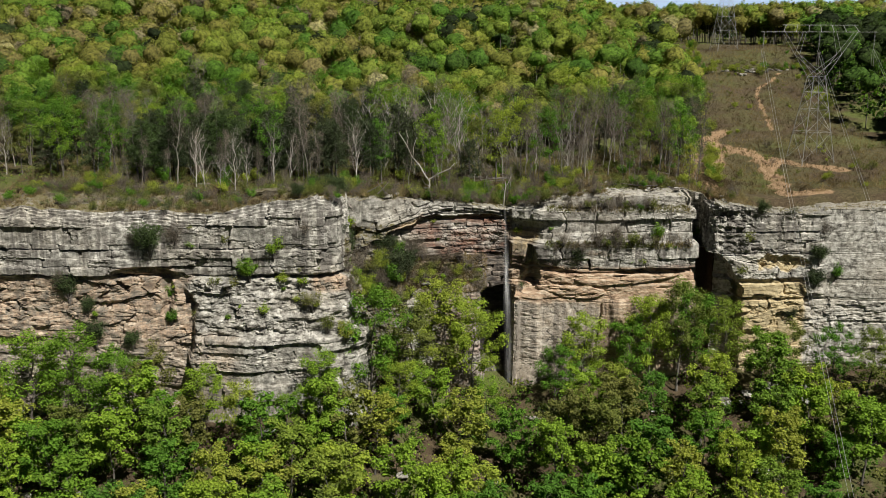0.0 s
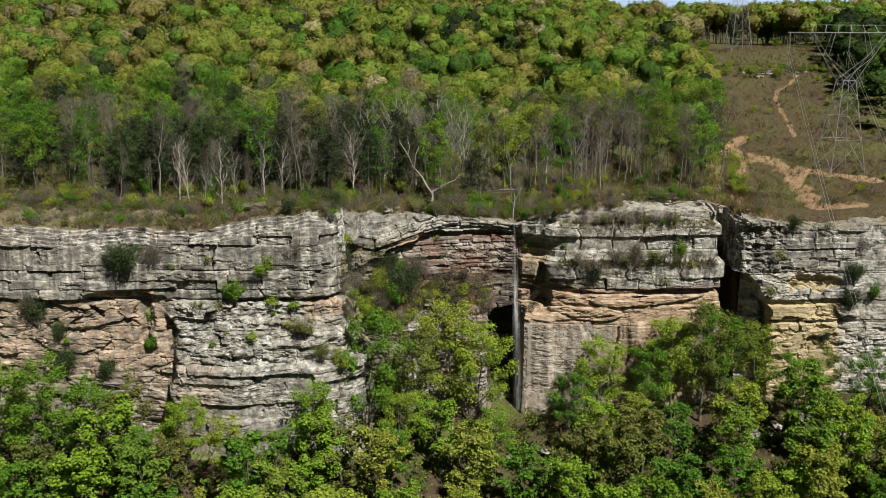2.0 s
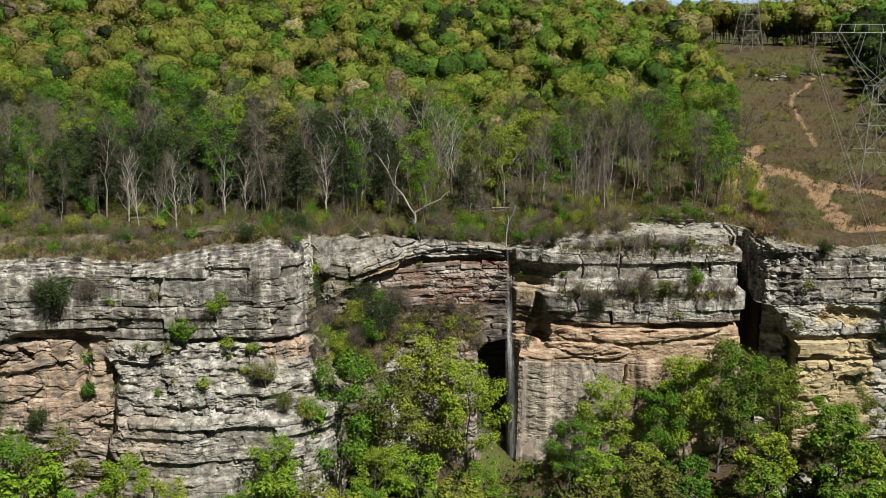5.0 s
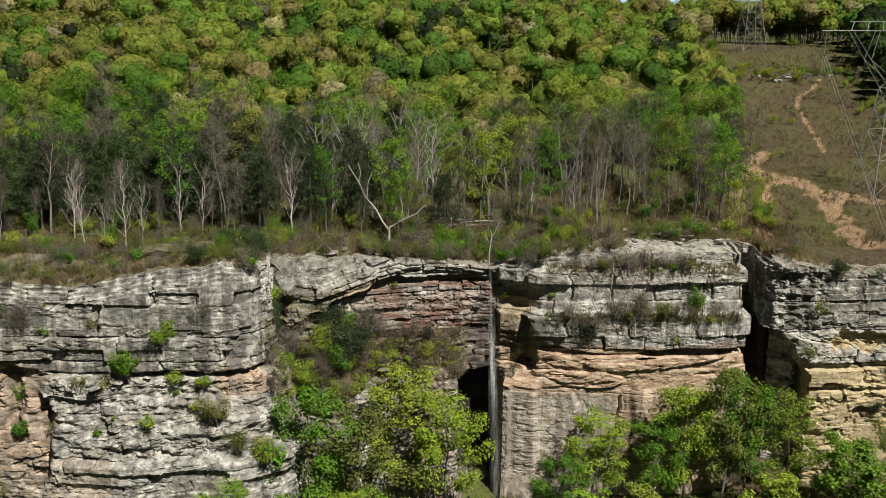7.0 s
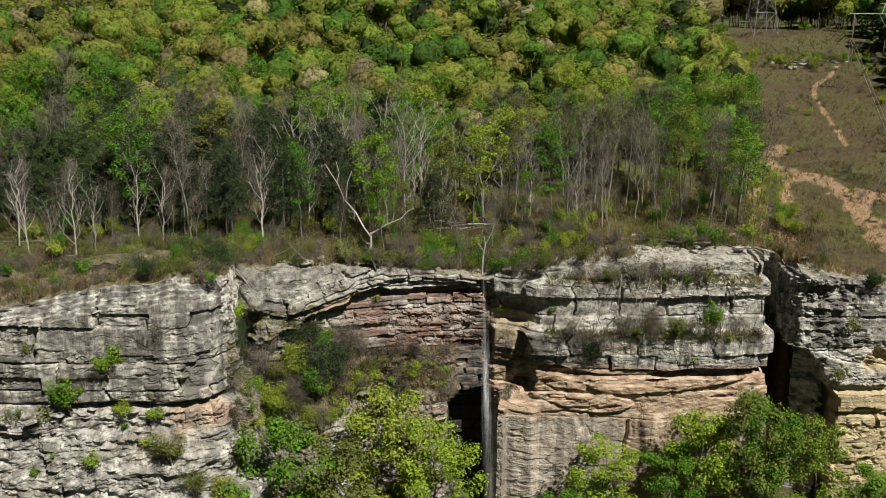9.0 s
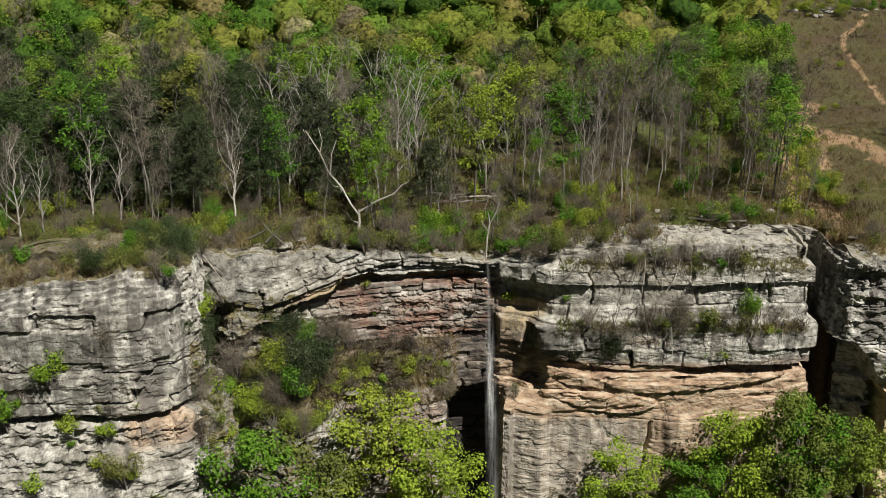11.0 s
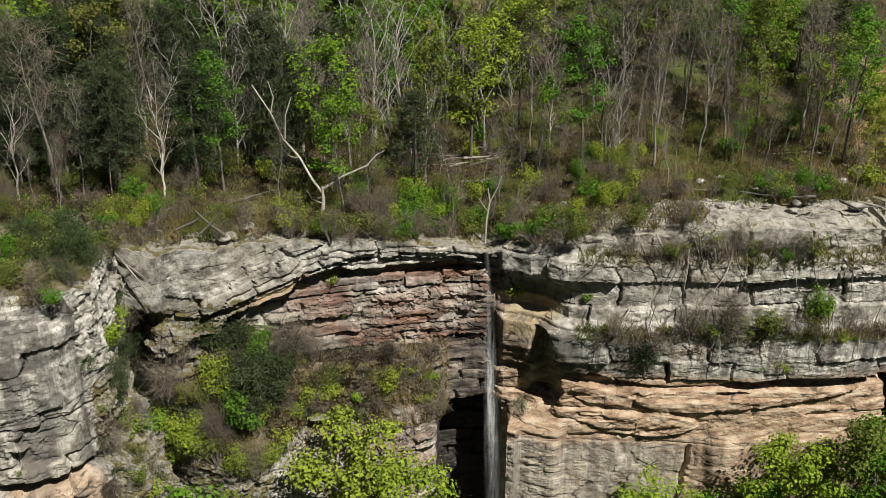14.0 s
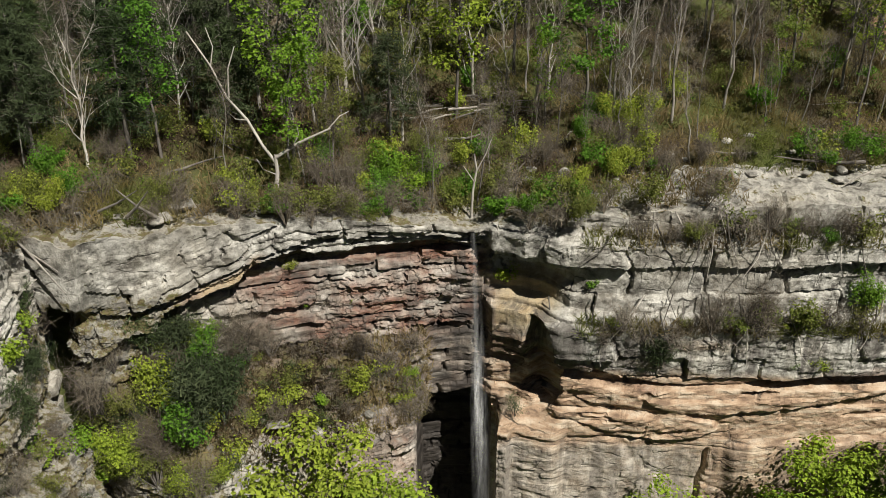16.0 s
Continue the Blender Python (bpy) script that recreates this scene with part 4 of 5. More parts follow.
def dome_of(nu, nv):
    """Directions over a crown, a little below its girth to its top, and the quads between them."""
    u, v = np.meshgrid(np.linspace(0, 2 * np.pi, nu), np.linspace(-0.95, 1.57, nv), indexing="ij")
    return np.stack([np.cos(u) * np.cos(v), np.sin(u) * np.cos(v), np.sin(v)], -1).reshape(-1, 3), sheet(nu, nv)


def far_woods():
    """The forest canopy that covers the hill behind, uncountable."""
    rng = np.random.default_rng(5)
    vs, fs, tint, n0 = [], [], [], 0
    tv, tf, tn = [], [], 0
    for y0, y1, x0, x1, n, size, count, net in ((224, 262, -130, 105, 300, 0.48, 300, (17, 9)), (262, 300, -150, 110, 340, 0.56, 250, (15, 8)), (205, 345, 104, 185, 200, 0.65, 150, (13, 7)), (378, 420, 60, 210, 170, 0.8, 150, (13, 7)),
                                                (300, 400, -210, 200, 880, 0.8, 170, (13, 7)), (400, 560, -300, 330, 950, 1.2, 95, (11, 6)), (560, 900, -480, 500, 800, 1.9, 60, (9, 6))):
        dome, quads = dome_of(*net)
        xs, ys = rng.uniform(x0, x1, n), y0 + (y1 - y0) * rng.random(n)
        for x, y in zip(xs, ys):
            if corridor(np.float64(x), np.float64(y)) > 0.15 or abs(x) > 0.62 * y + 40:
                continue
            z = float(upper_z(np.float64(x), np.float64(y)))
            h = rng.uniform(10, 15.5) + (1.5 if y > 378 else 0)
            w = rng.uniform(3.2, 6.0) * (1 + 0.2 * (y > 400) + 0.4 * (y > 560))
            # the crown: boughs that swell out of a dome, and sprays of leaf that stand off them
            d = rng.normal(size=(16, 3))
            d /= np.linalg.norm(d, axis=1, keepdims=True)
            d[:, 2] = np.abs(d[:, 2])
            swell = 0.62 + 0.38 * np.max(np.clip(dome @ d.T, 0, 1) ** 14 * rng.uniform(0.5, 1, 16), axis=1) + rng.normal(0, 0.04, len(dome))
            heart = np.array([x, y, z + h - w * 0.9])
            crown = heart + dome * (swell * w)[:, None] * np.array([1, 1, rng.uniform(0.8, 1.1)])
            at = crown[rng.integers(0, len(crown), count)] + rng.normal(0, (0.1 if y < 378 else 0.05) * w, (count, 3))
            if y < 300:
                at[:count // 5, 2] = z + h * rng.uniform(0.2, 0.55, count // 5)
            v, f = leaves(rng, at, np.full(count, 0.05 * w), 1, size, 0.85, 0.35, heart)
            f = np.concatenate([f, quads + len(v)])
            v = np.concatenate([v, heart + (crown - heart) * 0.86])
            vs.append(v)
            fs.append(f + n0)
            n0 += len(v)
            patch = 0.5 + 0.5 * float(fbm(np.float64(x / 40), np.float64(y / 60), 33, 2))
            t = np.clip(rng.choice([0.04, 0.2, 0.32, 0.43, 0.54, 0.64, 0.74, 0.86, 0.98], p=[0.05, 0.1, 0.16, 0.22, 0.2, 0.13, 0.06, 0.04, 0.04]) + rng.normal(0, 0.03) + 0.12 * (patch - 0.5), 0, 1)
            t = t * 0.2 if x > 100 and y < 345 else t
            tint.append(np.full(len(v), t))
            r = 0.16
            top = np.array([x, y, z + h * 0.8])
            ang = np.arange(3) * 2.094
            ring = np.stack([np.cos(ang), np.sin(ang), ang * 0], 1)
            tv += [np.array([x, y, z - 0.5]) + ring * r, top + ring * r * 0.5]
            tf.append(np.array([[0, 1, 4, 3], [1, 2, 5, 4], [2, 0, 3, 5]]) + tn)
            tn += 6
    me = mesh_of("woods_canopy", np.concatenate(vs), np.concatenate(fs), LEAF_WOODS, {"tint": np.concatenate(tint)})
    tagged(new("hillside_woods", me), "mixed spring forest in greens, olive and rust over the hill", "woods", kind="stuff")
    me = mesh_of("woods_trunks", np.concatenate(tv), np.concatenate(tf), BARK)
    tagged(new("hillside_trunks", me), "grey trunks of the forest over the hill", "woods", kind="stuff")


far_woods()


def woods_below():
    rng = random.Random(21)
    label = "broadleaf tree in bright spring leaf below the cliff"
    # the row that stands against the foot of the rock: x, y, crown top, kind
    row = [(-70, 152, -19, 0), (-62, 151, -18, 5), (-55, 151, -21, 2), (-48, 150, -21, 3), (-40, 150, -23, 1), (-33, 147, -25, 0), (-26, 148, -27, 4), (-20, 152, -22, 0),
           (-13, 160, -13.5, 5), (-5, 166, -17, 3), (1, 174, -15.5, 0), (5.5, 173, -18, 1), (-8, 158, -25, 4), (8, 163, -30, 0), (21, 172, -27, 5), (26.5, 175, -22, 0),
           (36, 174, -22.5, 5), (40, 175, -18.5, 0), (45, 174, -15.5, 3), (49, 176, -17, 5), (54, 173, -19, 0), (60, 171, -23, 5), (66, 171, -23, 3), (73, 170, -23, 5), (80, 170, -23, 3)]
    spots = []
    for x, y, top, k in row:
        z = float(lower_z(np.float64(x), np.float64(y)))
        sc = (top - z) / 15.2
        put_tree("tree", LOW_FINE[k], x, y, z, sc, rng.uniform(0, 6.28), label, "trees below the cliff", 3, rng.uniform(0.9, 1.2))
        spots.append((x, y))
    tries = 0
    while len(spots) < 192 and tries < 20000:
        tries += 1
        x, y = rng.uniform(-85, 90), rng.uniform(98, 170)
        if abs(x) > 0.55 * y + 8:
            continue
        front = float(np.interp(x, [-135, -25, -10, 10, 30, 140], [150, 149, 160, 164, 166, 166]))
        if y > front or any((x - a) ** 2 + (y - b) ** 2 < 17 for a, b in spots):
            continue
        z = float(lower_z(np.float64(x), np.float64(y)))
        sc = rng.uniform(0.72, 1.0)
        kind = rng.choice((0, 1, 4, 2, 3, 5, 0, 1))
        put_tree("tree", LOW_TREES[kind], x, y, z, sc, rng.uniform(0, 6.28), label, "trees below the cliff", 3, rng.uniform(1.0, 1.25))
        spots.append((x, y))


woods_below()


def low_growth():
    """Leafy undergrowth that closes the gaps between the trees below the cliff and in the wood above."""
    rng = np.random.default_rng(81)
    n = 3500
    x, y = rng.uniform(-90, 95, n), rng.uniform(92, 176, n)
    front = np.interp(x, [-135, -25, -10, 10, 30, 140], [154, 153, 168, 176, 174, 173])
    keep = (y < front) & (np.abs(x) < 0.56 * y + 6)
    x, y = x[keep], y[keep]
    c = np.stack([x, y, lower_z(x, y) + rng.uniform(0.4, 4.2, len(x))], 1)
    m = 3600
    ux, uy = rng.uniform(-95, 62, m), 181 + 60 * rng.random(m) ** 1.4
    keep = (corridor(ux, uy) < 0.2) & (uy > np.where(ux < -17, 178, edge_y(ux) + 3.5 + 3 * (ux > 32))) & ((ux < 5) | (rng.random(m) < 0.45))
    ux, uy = ux[keep], uy[keep]
    d = np.stack([ux, uy, upper_z(ux, uy) + 2.4 * rng.random(len(ux)) ** 1.6], 1)
    ex, ey = rng.uniform(104, 160, 700), rng.uniform(222, 350, 700)
    keep = corridor(ex, ey) < 0.3
    ex, ey = ex[keep], ey[keep]
    e = np.stack([ex, ey, upper_z(ex, ey) + rng.uniform(0.5, 9, len(ex))], 1)
    tint_c = np.clip(rng.normal(0.28, 0.12, len(c)), 0.03, 0.7)
    tint_d = np.clip(0.5 + 0.5 * fbm(d[:, 0] / 7, d[:, 1] / 6, 84, 2) + rng.normal(0, 0.14, len(d)), 0.08, 1.0)
    v1, f1 = leaves(rng, c, rng.uniform(1.0, 2.0, len(c)), 17, 0.6, 0.8)
    v2, f2 = leaves(rng, d, rng.uniform(0.4, 1.0, len(d)), 16, 0.19, 0.7)
    v3, f3 = leaves(rng, e, rng.uniform(1.6, 3.0, len(e)), 16, 1.3, 0.8)
    tint_e = np.clip(rng.normal(0.16, 0.1, len(e)), 0.02, 0.5)
    me = mesh_of("undergrowth", np.concatenate([v1, v2, v3]), np.concatenate([f1, f2 + len(v1), f3 + len(v1) + len(v2)]), LEAF_WOODS,
                 {"tint": np.concatenate([np.repeat(tint_c, 68), np.repeat(tint_d, 64), np.repeat(tint_e, 64)])}, flat=True)
    tagged(new("undergrowth", me), "tangled green and olive undergrowth between the trees", "undergrowth", kind="stuff")


low_growth()


# ---- waterfall ----
def water_material():
    m, nt, p = material("falling_water")
    p.inputs["Base Color"].default_value = (0.9, 0.91, 0.92, 1)
    p.inputs["Roughness"].default_value = 0.5
    a = noise_tex(nt, 1.0, 5, 0.6, (4.5, 4.5, 0.16))
    b = noise_tex(nt, 1.0, 6, 0.7, (9.0, 9.0, 0.7))
    alpha = arith(nt, "MULTIPLY", ramp(nt, a, [(0.38, (0.0, 0.0, 0.0)), (0.62, (0.85, 0.85, 0.85))]), ramp(nt, b, [(0.34, (0.2, 0.2, 0.2)), (0.66, (1, 1, 1))]))
    alpha = arith(nt, "MULTIPLY", alpha, attribute(nt, "veil"))
    clear, glow, veil, thin = (nt.nodes.new("ShaderNode" + k) for k in ("BsdfTransparent", "BsdfTranslucent", "MixShader", "MixShader"))
    glow.inputs["Color"].default_value = (0.9, 0.91, 0.92, 1)
    thin.inputs[0].default_value = 0.12
    nt.links.new(p.outputs[0], thin.inputs[1])
    nt.links.new(glow.outputs[0], thin.inputs[2])
    nt.links.new(alpha, veil.inputs[0])
    nt.links.new(clear.outputs[0], veil.inputs[1])
    nt.links.new(thin.outputs[0], veil.inputs[2])
    nt.links.new(veil.outputs[0], nt.nodes["Material Output"].inputs["Surface"])
    return m


WATER = water_material()


def waterfall():
    rng = random.Random(8)
    root = tagged(new("waterfall"), "thin white plume of water falling down the wet rock", "waterfall")
    root.location = (12.2, 182.9, -2.4)
    for k in range(3):
        n = 60
        vs, veil = [], []
        off, depth = rng.uniform(-0.22, 0.22), rng.uniform(-0.35, 0.35)
        for i in range(n):
            t = i / (n - 1)
            w = (0.2 + 0.75 * t ** 0.8) * (1.25 if k < 2 else 0.7)
            x = -0.15 + 1.5 * t + off * (0.4 + t) + 0.07 * math.sin(7 * t + k)
            y = -2.6 * t ** 0.7 + depth * (0.3 + t)
            z = -34.5 * t + (0.3 if i == 0 else 0)
            for q in (-1.0, -0.75, -0.5, -0.25, 0.0, 0.25, 0.5, 0.75, 1.0):
                vs.append((x + q * w, y + 0.12 * math.cos(q * 1.5), z))
                veil.append((1 - q * q) ** 2 * (0.1 + 0.05 * t + 0.5 * math.exp(-((t - 0.4) / 0.15) ** 2)))
        part("strand", mesh_of("strand", vs, sheet(n, 9), WATER, {"veil": veil}), root)


waterfall()


# ---- power line ----
def steel_material():
    m, nt, p = material("galvanised_steel")
    n = noise_tex(nt, 3.0, 5, 0.6)
    nt.links.new(ramp(nt, n, [(0.3, (0.22, 0.22, 0.215)), (0.7, (0.36, 0.36, 0.35))]), p.inputs["Base Color"])
    p.inputs["Metallic"].default_value = 0.35
    p.inputs["Roughness"].default_value = 0.5
    return m


STEEL = steel_material()


def bars(name, pairs, r, parent, label=""):
    sh = Shape()
    for a, b in pairs:
        sh.tube([Vector(a), Vector(b)], [r, r], 4)
    return part(name, sh.mesh(name, STEEL), parent, label)


def pylon():
    root = tagged(new("pylon"), "galvanised steel lattice power pylon with a wide cross-arm", "pylon", "pylons of the power line")
    top = 18.8
    half = lambda z: 3.9 + (1.4 - 3.9) * min(z, top) / top
    corners = ((-1, -1), (1, -1), (1, 1), (-1, 1))
    levels = [0, 6.5, 11.5, 15.4, top]
    for cx, cy in corners:
        bars("leg", [((cx * half(0), cy * half(0), -1.0), (cx * half(top), cy * half(top), top))], 0.085, root)
    for (ax, ay), (bx, by) in zip(corners, corners[1:] + corners[:1]):
        pairs = []
        for z0, z1 in zip(levels, levels[1:]):
            h0, h1 = half(z0), half(z1)
            pairs += [((ax * h0, ay * h0, z0), (bx * h1, by * h1, z1)), ((bx * h0, by * h0, z0), (ax * h1, ay * h1, z1)), ((ax * h1, ay * h1, z1), (bx * h1, by * h1, z1))]
        for pair in pairs:
            bars("brace", [pair], 0.04, root)
    arm_z = 28.6
    for side in (-1, 1):
        pairs = []
        for d in (-1.4, 1.4):
            foot, head = Vector((side * 1.4, d, top)), Vector((side * 8.6, d * 0.5, arm_z))
            knee = foot.lerp(head, 0.5)
            pairs += [(foot, head), (Vector((-side * 1.4, d, top)), knee), (knee, Vector((side * 3.6, d * 0.5, arm_z)))]
        for pair in pairs:
            bars("fork_strut", [pair], 0.045, root)
    pairs = []
    for d, z in ((-0.7, arm_z), (0.7, arm_z), (0.0, arm_z + 1.5)):
        reach = 13.5 if z == arm_z else 9.0
        pairs.append(((-reach, d, z), (reach, d, z)))
    for i in range(7):
        x = -9 + 3 * i
        pairs += [((x, -0.7, arm_z), (x * 0.9, 0, arm_z + 1.5)), ((x, -0.7, arm_z), (x, 0.7, arm_z))]
    bars("crossarm", pairs, 0.055, root)
    for x in (-13.2, 0.0, 13.2):
        sh = Shape()
        sh.tube([Vector((x, 0, arm_z)), Vector((x, 0, arm_z - 4.0))], [0.05, 0.05], 4)
        for k in range(9):
            z = arm_z - 0.6 - 0.3 * k
            sh.tube([Vector((x, 0, z)), Vector((x, 0, z - 0.12))], [0.17, 0.17], 6)
        part("insulator", sh.mesh("insulator", STEEL), root, "string of pale insulator discs")
    return root


PYLON_SPOTS = [(84.0, 218.0), (101.0, 351.0)]
LINE_TURN = 8.0
pylon_a = pylon()
pylon_a.matrix_world = pose(*PYLON_SPOTS[0], float(upper_z(np.float64(85.0), np.float64(218.0))), 0, 0, LINE_TURN)
pylon_b = copy_thing(pylon_a, pose(*PYLON_SPOTS[1], float(upper_z(np.float64(101.0), np.float64(351.0))), 0, 0, LINE_TURN))


def cables():
    heads = []
    for (x, y), ob in zip(PYLON_SPOTS, (pylon_a, pylon_b)):
        heads.append([ob.matrix_world @ Vector((q, 0, 24.6)) for q in (-13.2, 0.0, 13.2)])
    for k in range(3):
        a, b = heads[0][k], heads[1][k]
        for off in (-0.25, 0.25):
            sh = Shape()
            pts = [a.lerp(b, i / 20) + Vector((off, 0, -6.0 * (4 * (i / 20) * (1 - i / 20)) * 0.6)) for i in range(21)]
            sh.tube(pts, [0.03] * 21, 3)
            tagged(new("power_cable", sh.mesh("power_cable", STEEL)), "thin steel-grey cable slung between the two pylons", "cable", "cables of the power line")
            sh = Shape()
            pts = []
            for i in range(41):
                t = i / 40 * 330
                pts.append(a + Vector((off - 0.235 * t, -t, -0.36 * t + 0.00025 * t * t)))
            sh.tube(pts, [0.03] * 41, 3)
            tagged(new("power_cable", sh.mesh("power_cable", STEEL)), "thin steel-grey cable falling from the pylon into the valley", "cable", "cables of the power line")


cables()


# ---- shrubs, dead wood and stones ----
def shrub_meshes(seed, h, w, count, size, leaf, stems=7):
    rng = random.Random(seed)
    sh, tips = Shape(), []
    for k in range(stems):
        az, out = rng.uniform(0, 6.28), rng.uniform(0.2, 1.0) * w * 0.5
        end = Vector((math.cos(az) * out, math.sin(az) * out, h * rng.uniform(0.55, 1.0)))
        mid = end * 0.5 + Vector((rng.gauss(0, 0.08), rng.gauss(0, 0.08), 0.12)) * h
        sh.tube([Vector((0, 0, -0.3)), mid, end], [0.018 * h, 0.011 * h, 0.004 * h], 4)
        tips += [tuple(mid), tuple(mid.lerp(end, 0.5)), tuple(end)]
    g = np.random.default_rng(seed)
    if leaf is TWIG or leaf is BARK_PALE:
        v, f = twigs(g, tips, count, 0.4 + h * 0.24, 0.01, 1.1, 0.2)
    elif leaf is LEAF_DARK:
        near = np.repeat(np.array(tips), count, 0) + g.normal(size=(len(tips) * count, 3)) * w * 0.13
        v, f = twigs(g, near, 2, 0.085 * h, 0.008 * h, 0.9, 0.35)
    else:
        v, f = leaves(g, tips, np.full(len(tips), w * 0.26), count, size, 0.8)
    return sh.mesh("woody_base", BARK), mesh_of("foliage", v, f, leaf, flat=True)


SHRUBS = {
    "green": ([shrub_meshes(300 + i, 1.6, 2.0, 26, 0.17, LEAF_SPRING) for i in range(3)], [shrub_meshes(350 + i, 4.2, 3.6, 75, 0.22, LEAF_SPRING, 8) for i in range(2)], "bright green leafy shrub rooted on the rock"),
    "deep": ([shrub_meshes(310 + i, 1.6, 1.8, 26, 0.165, LEAF_DEEP) for i in range(2)], [shrub_meshes(360 + i, 4.4, 3.4, 75, 0.22, LEAF_DEEP, 8) for i in range(2)], "deep green leafy shrub rooted on the rock"),
    "dark": ([shrub_meshes(320 + i, 1.6, 1.8, 26, 0.17, LEAF_DARK) for i in range(2)], [shrub_meshes(370 + i, 4.4, 3.2, 60, 0.24, LEAF_DARK, 8) for i in range(2)], "dark evergreen shrub clinging to the rock"),
    "olive": ([shrub_meshes(330 + i, 1.6, 1.9, 17, 0.15, LEAF_OLIVE) for i in range(2)], [shrub_meshes(380 + i, 4.0, 3.2, 56, 0.165, LEAF_OLIVE, 8) for i in range(2)], "olive-brown shrub coming into leaf"),
    "bare": ([shrub_meshes(340 + i, 1.6, 2.2, 12, 0.2, TWIG, 8) for i in range(3)], [shrub_meshes(390 + i, 4.2, 3.6, 24, 0.2, TWIG, 14) for i in range(3)], "leafless grey-brown thicket of twigs"),
}


def shrub(kind, x, y, z, size, turn, tilt=0.0, group="shrubs on the cliff"):
    small, large, label = SHRUBS[kind]
    meshes, tall = (large, 4.2) if size > 2.5 else (small, 1.6)
    stems, foliage = meshes[int(turn * 97) % len(meshes)]
    root = tagged(new("shrub"), label, "shrub", group)
    part("woody_base", stems, root)
    part("foliage", foliage, root)
    root.matrix_world = pose(x, y, z, tilt, 0, 0) @ pose(0, 0, 0, 0, 0, math.degrees(turn)) @ Matrix.Scale(size / tall, 4)


def shrubs_on_rock():
    rng = random.Random(31)
    # kind, x, foot height, height of the plant, fold
    ledges = [("dark", 26.4, -13.6, 4.0), ("bare", 30, -9.2, 3.6), ("bare", 33, -9.0, 4.2), ("olive", 36, -8.8, 2.4), ("bare", 38.5, -8.8, 2.6), ("olive", 34, -8.8, 2.2),
              ("olive", 41, -8.8, 2.0), ("deep", 41.5, -8.2, 3.4), ("bare", 44, -8.6, 2.4), ("olive", 37, -8.8, 2.2), ("green", 14.4, -7.8, 1.6), ("dark", 16.6, -18.4, 1.8), ("deep", 20.8, -6.6, 1.4),
              ("bare", 24, -2.0, 2.0), ("bare", 31, -1.9, 2.4), ("bare", 34, -1.8, 2.8), ("green", 35, -1.8, 1.6), ("bare", 37, -2.0, 2.2), ("green", 51.2, -10.0, 3.0), ("green", 51.6, -14.2, 2.4)]
    more = [("dark", -9.4, -15.4, 6.0), ("dark", -8.2, -15.2, 5.4), ("dark", -10.2, -16.2, 4.4), ("deep", -8.9, -12.2, 3.6), ("deep", -8.0, -12.8, 3.2), ("green", -7.6, -11.4, 3.0), ("deep", -10.2, -16.0, 5.0), ("bare", -5.4, -12.0, 5.2), ("bare", -3.8, -12.4, 3.4), ("green", -5.5, -15.6, 2.2), ("olive", -2, -14.2, 2.0), ("bare", 0, -12.6, 2.4),
            ("bare", 3.0, -13.0, 2.6), ("olive", 2.0, -15.2, 2.0), ("bare", 5.0, -14.0, 2.2), ("green", -0.5, -15.8, 1.3), ("olive", 6.6, -16.4, 1.8), ("bare", 1.2, -16.6, 1.6), ("green", -14.6, -17.6, 4.2), ("olive", -13.0, -18.0, 4.0),
            ("green", -11.6, -19.0, 3.0), ("bare", -15.6, -13.6, 4.5), ("olive", -14.0, -14.0, 3.6), ("bare", -12.4, -16.4, 3.8), ("olive", -10.4, -19.0, 3.0)]
    left = [("green", -29, -6.6, 3.6), ("deep", -33.2, -11.0, 4.4), ("bare", -31.5, -8.4, 3.2), ("olive", -22.4, -16.0, 4.4), ("olive", -20.8, -19.6, 4.0), ("green", -19.0, -21.0, 3.4), ("dark", -50, -6.6, 5.6), ("bare", -46, -5.2, 4.6),
            ("bare", -53, -4.8, 3.0), ("deep", -47.6, -15.0, 2.8), ("deep", -47.4, -18.8, 3.0), ("dark", -64.5, -14.5, 5.0), ("dark", -61, -17.0, 3.4), ("bare", -66, -12, 3.6), ("dark", -60, -22, 4.4), ("dark", -54, -23, 3.6),
            ("green", -27.6, -11.0, 1.8), ("green", -25, -14.5, 1.5), ("green", -30.5, -16.0, 1.8), ("olive", -36, -12.2, 2.2), ("olive", -39, -11.8, 2.0), ("green", -24.2, -11.4, 1.6), ("olive", -37, -4.4, 1.6), ("bare", -24, -2.6, 2.2)]
    right = [("dark", 61, -3.2, 3.0), ("dark", 66.5, -3.4, 2.4), ("olive", 58.6, -8.4, 2.4), ("dark", 72.5, -12.8, 4.0), ("dark", 72.0, -18.2, 4.4), ("bare", 73.5, -7.5, 3.4), ("deep", 76, -16, 3.8), ("dark", 68, -24, 3.0), ("olive", 57.5, -14.6, 2.2)]
    for kind, x, z, h in ledges + more + left + right:
        p = on_face(x, z, hidden=-19 < x < -10)
        shrub(kind, float(p[0]), float(p[1]) + 0.1, float(p[2]), h, rng.uniform(0, 6.28), rng.uniform(2, 14) if h > 1.6 else 4)
    for k in range(46):
        x = rng.uniform(-62, 48)
        z = rng.choice((-5.2, -9.6, -12.5, -15, -17, -2.2, -8.8))
        if -19.5 < x < -14 or (7 < x < 18):
            continue
        p = on_face(x, z)
        shrub(rng.choice(("green", "olive", "bare", "green", "deep")), float(p[0]), float(p[1]) + 0.1, float(p[2]), rng.uniform(0.6, 1.4), rng.uniform(0, 6.28), 6)
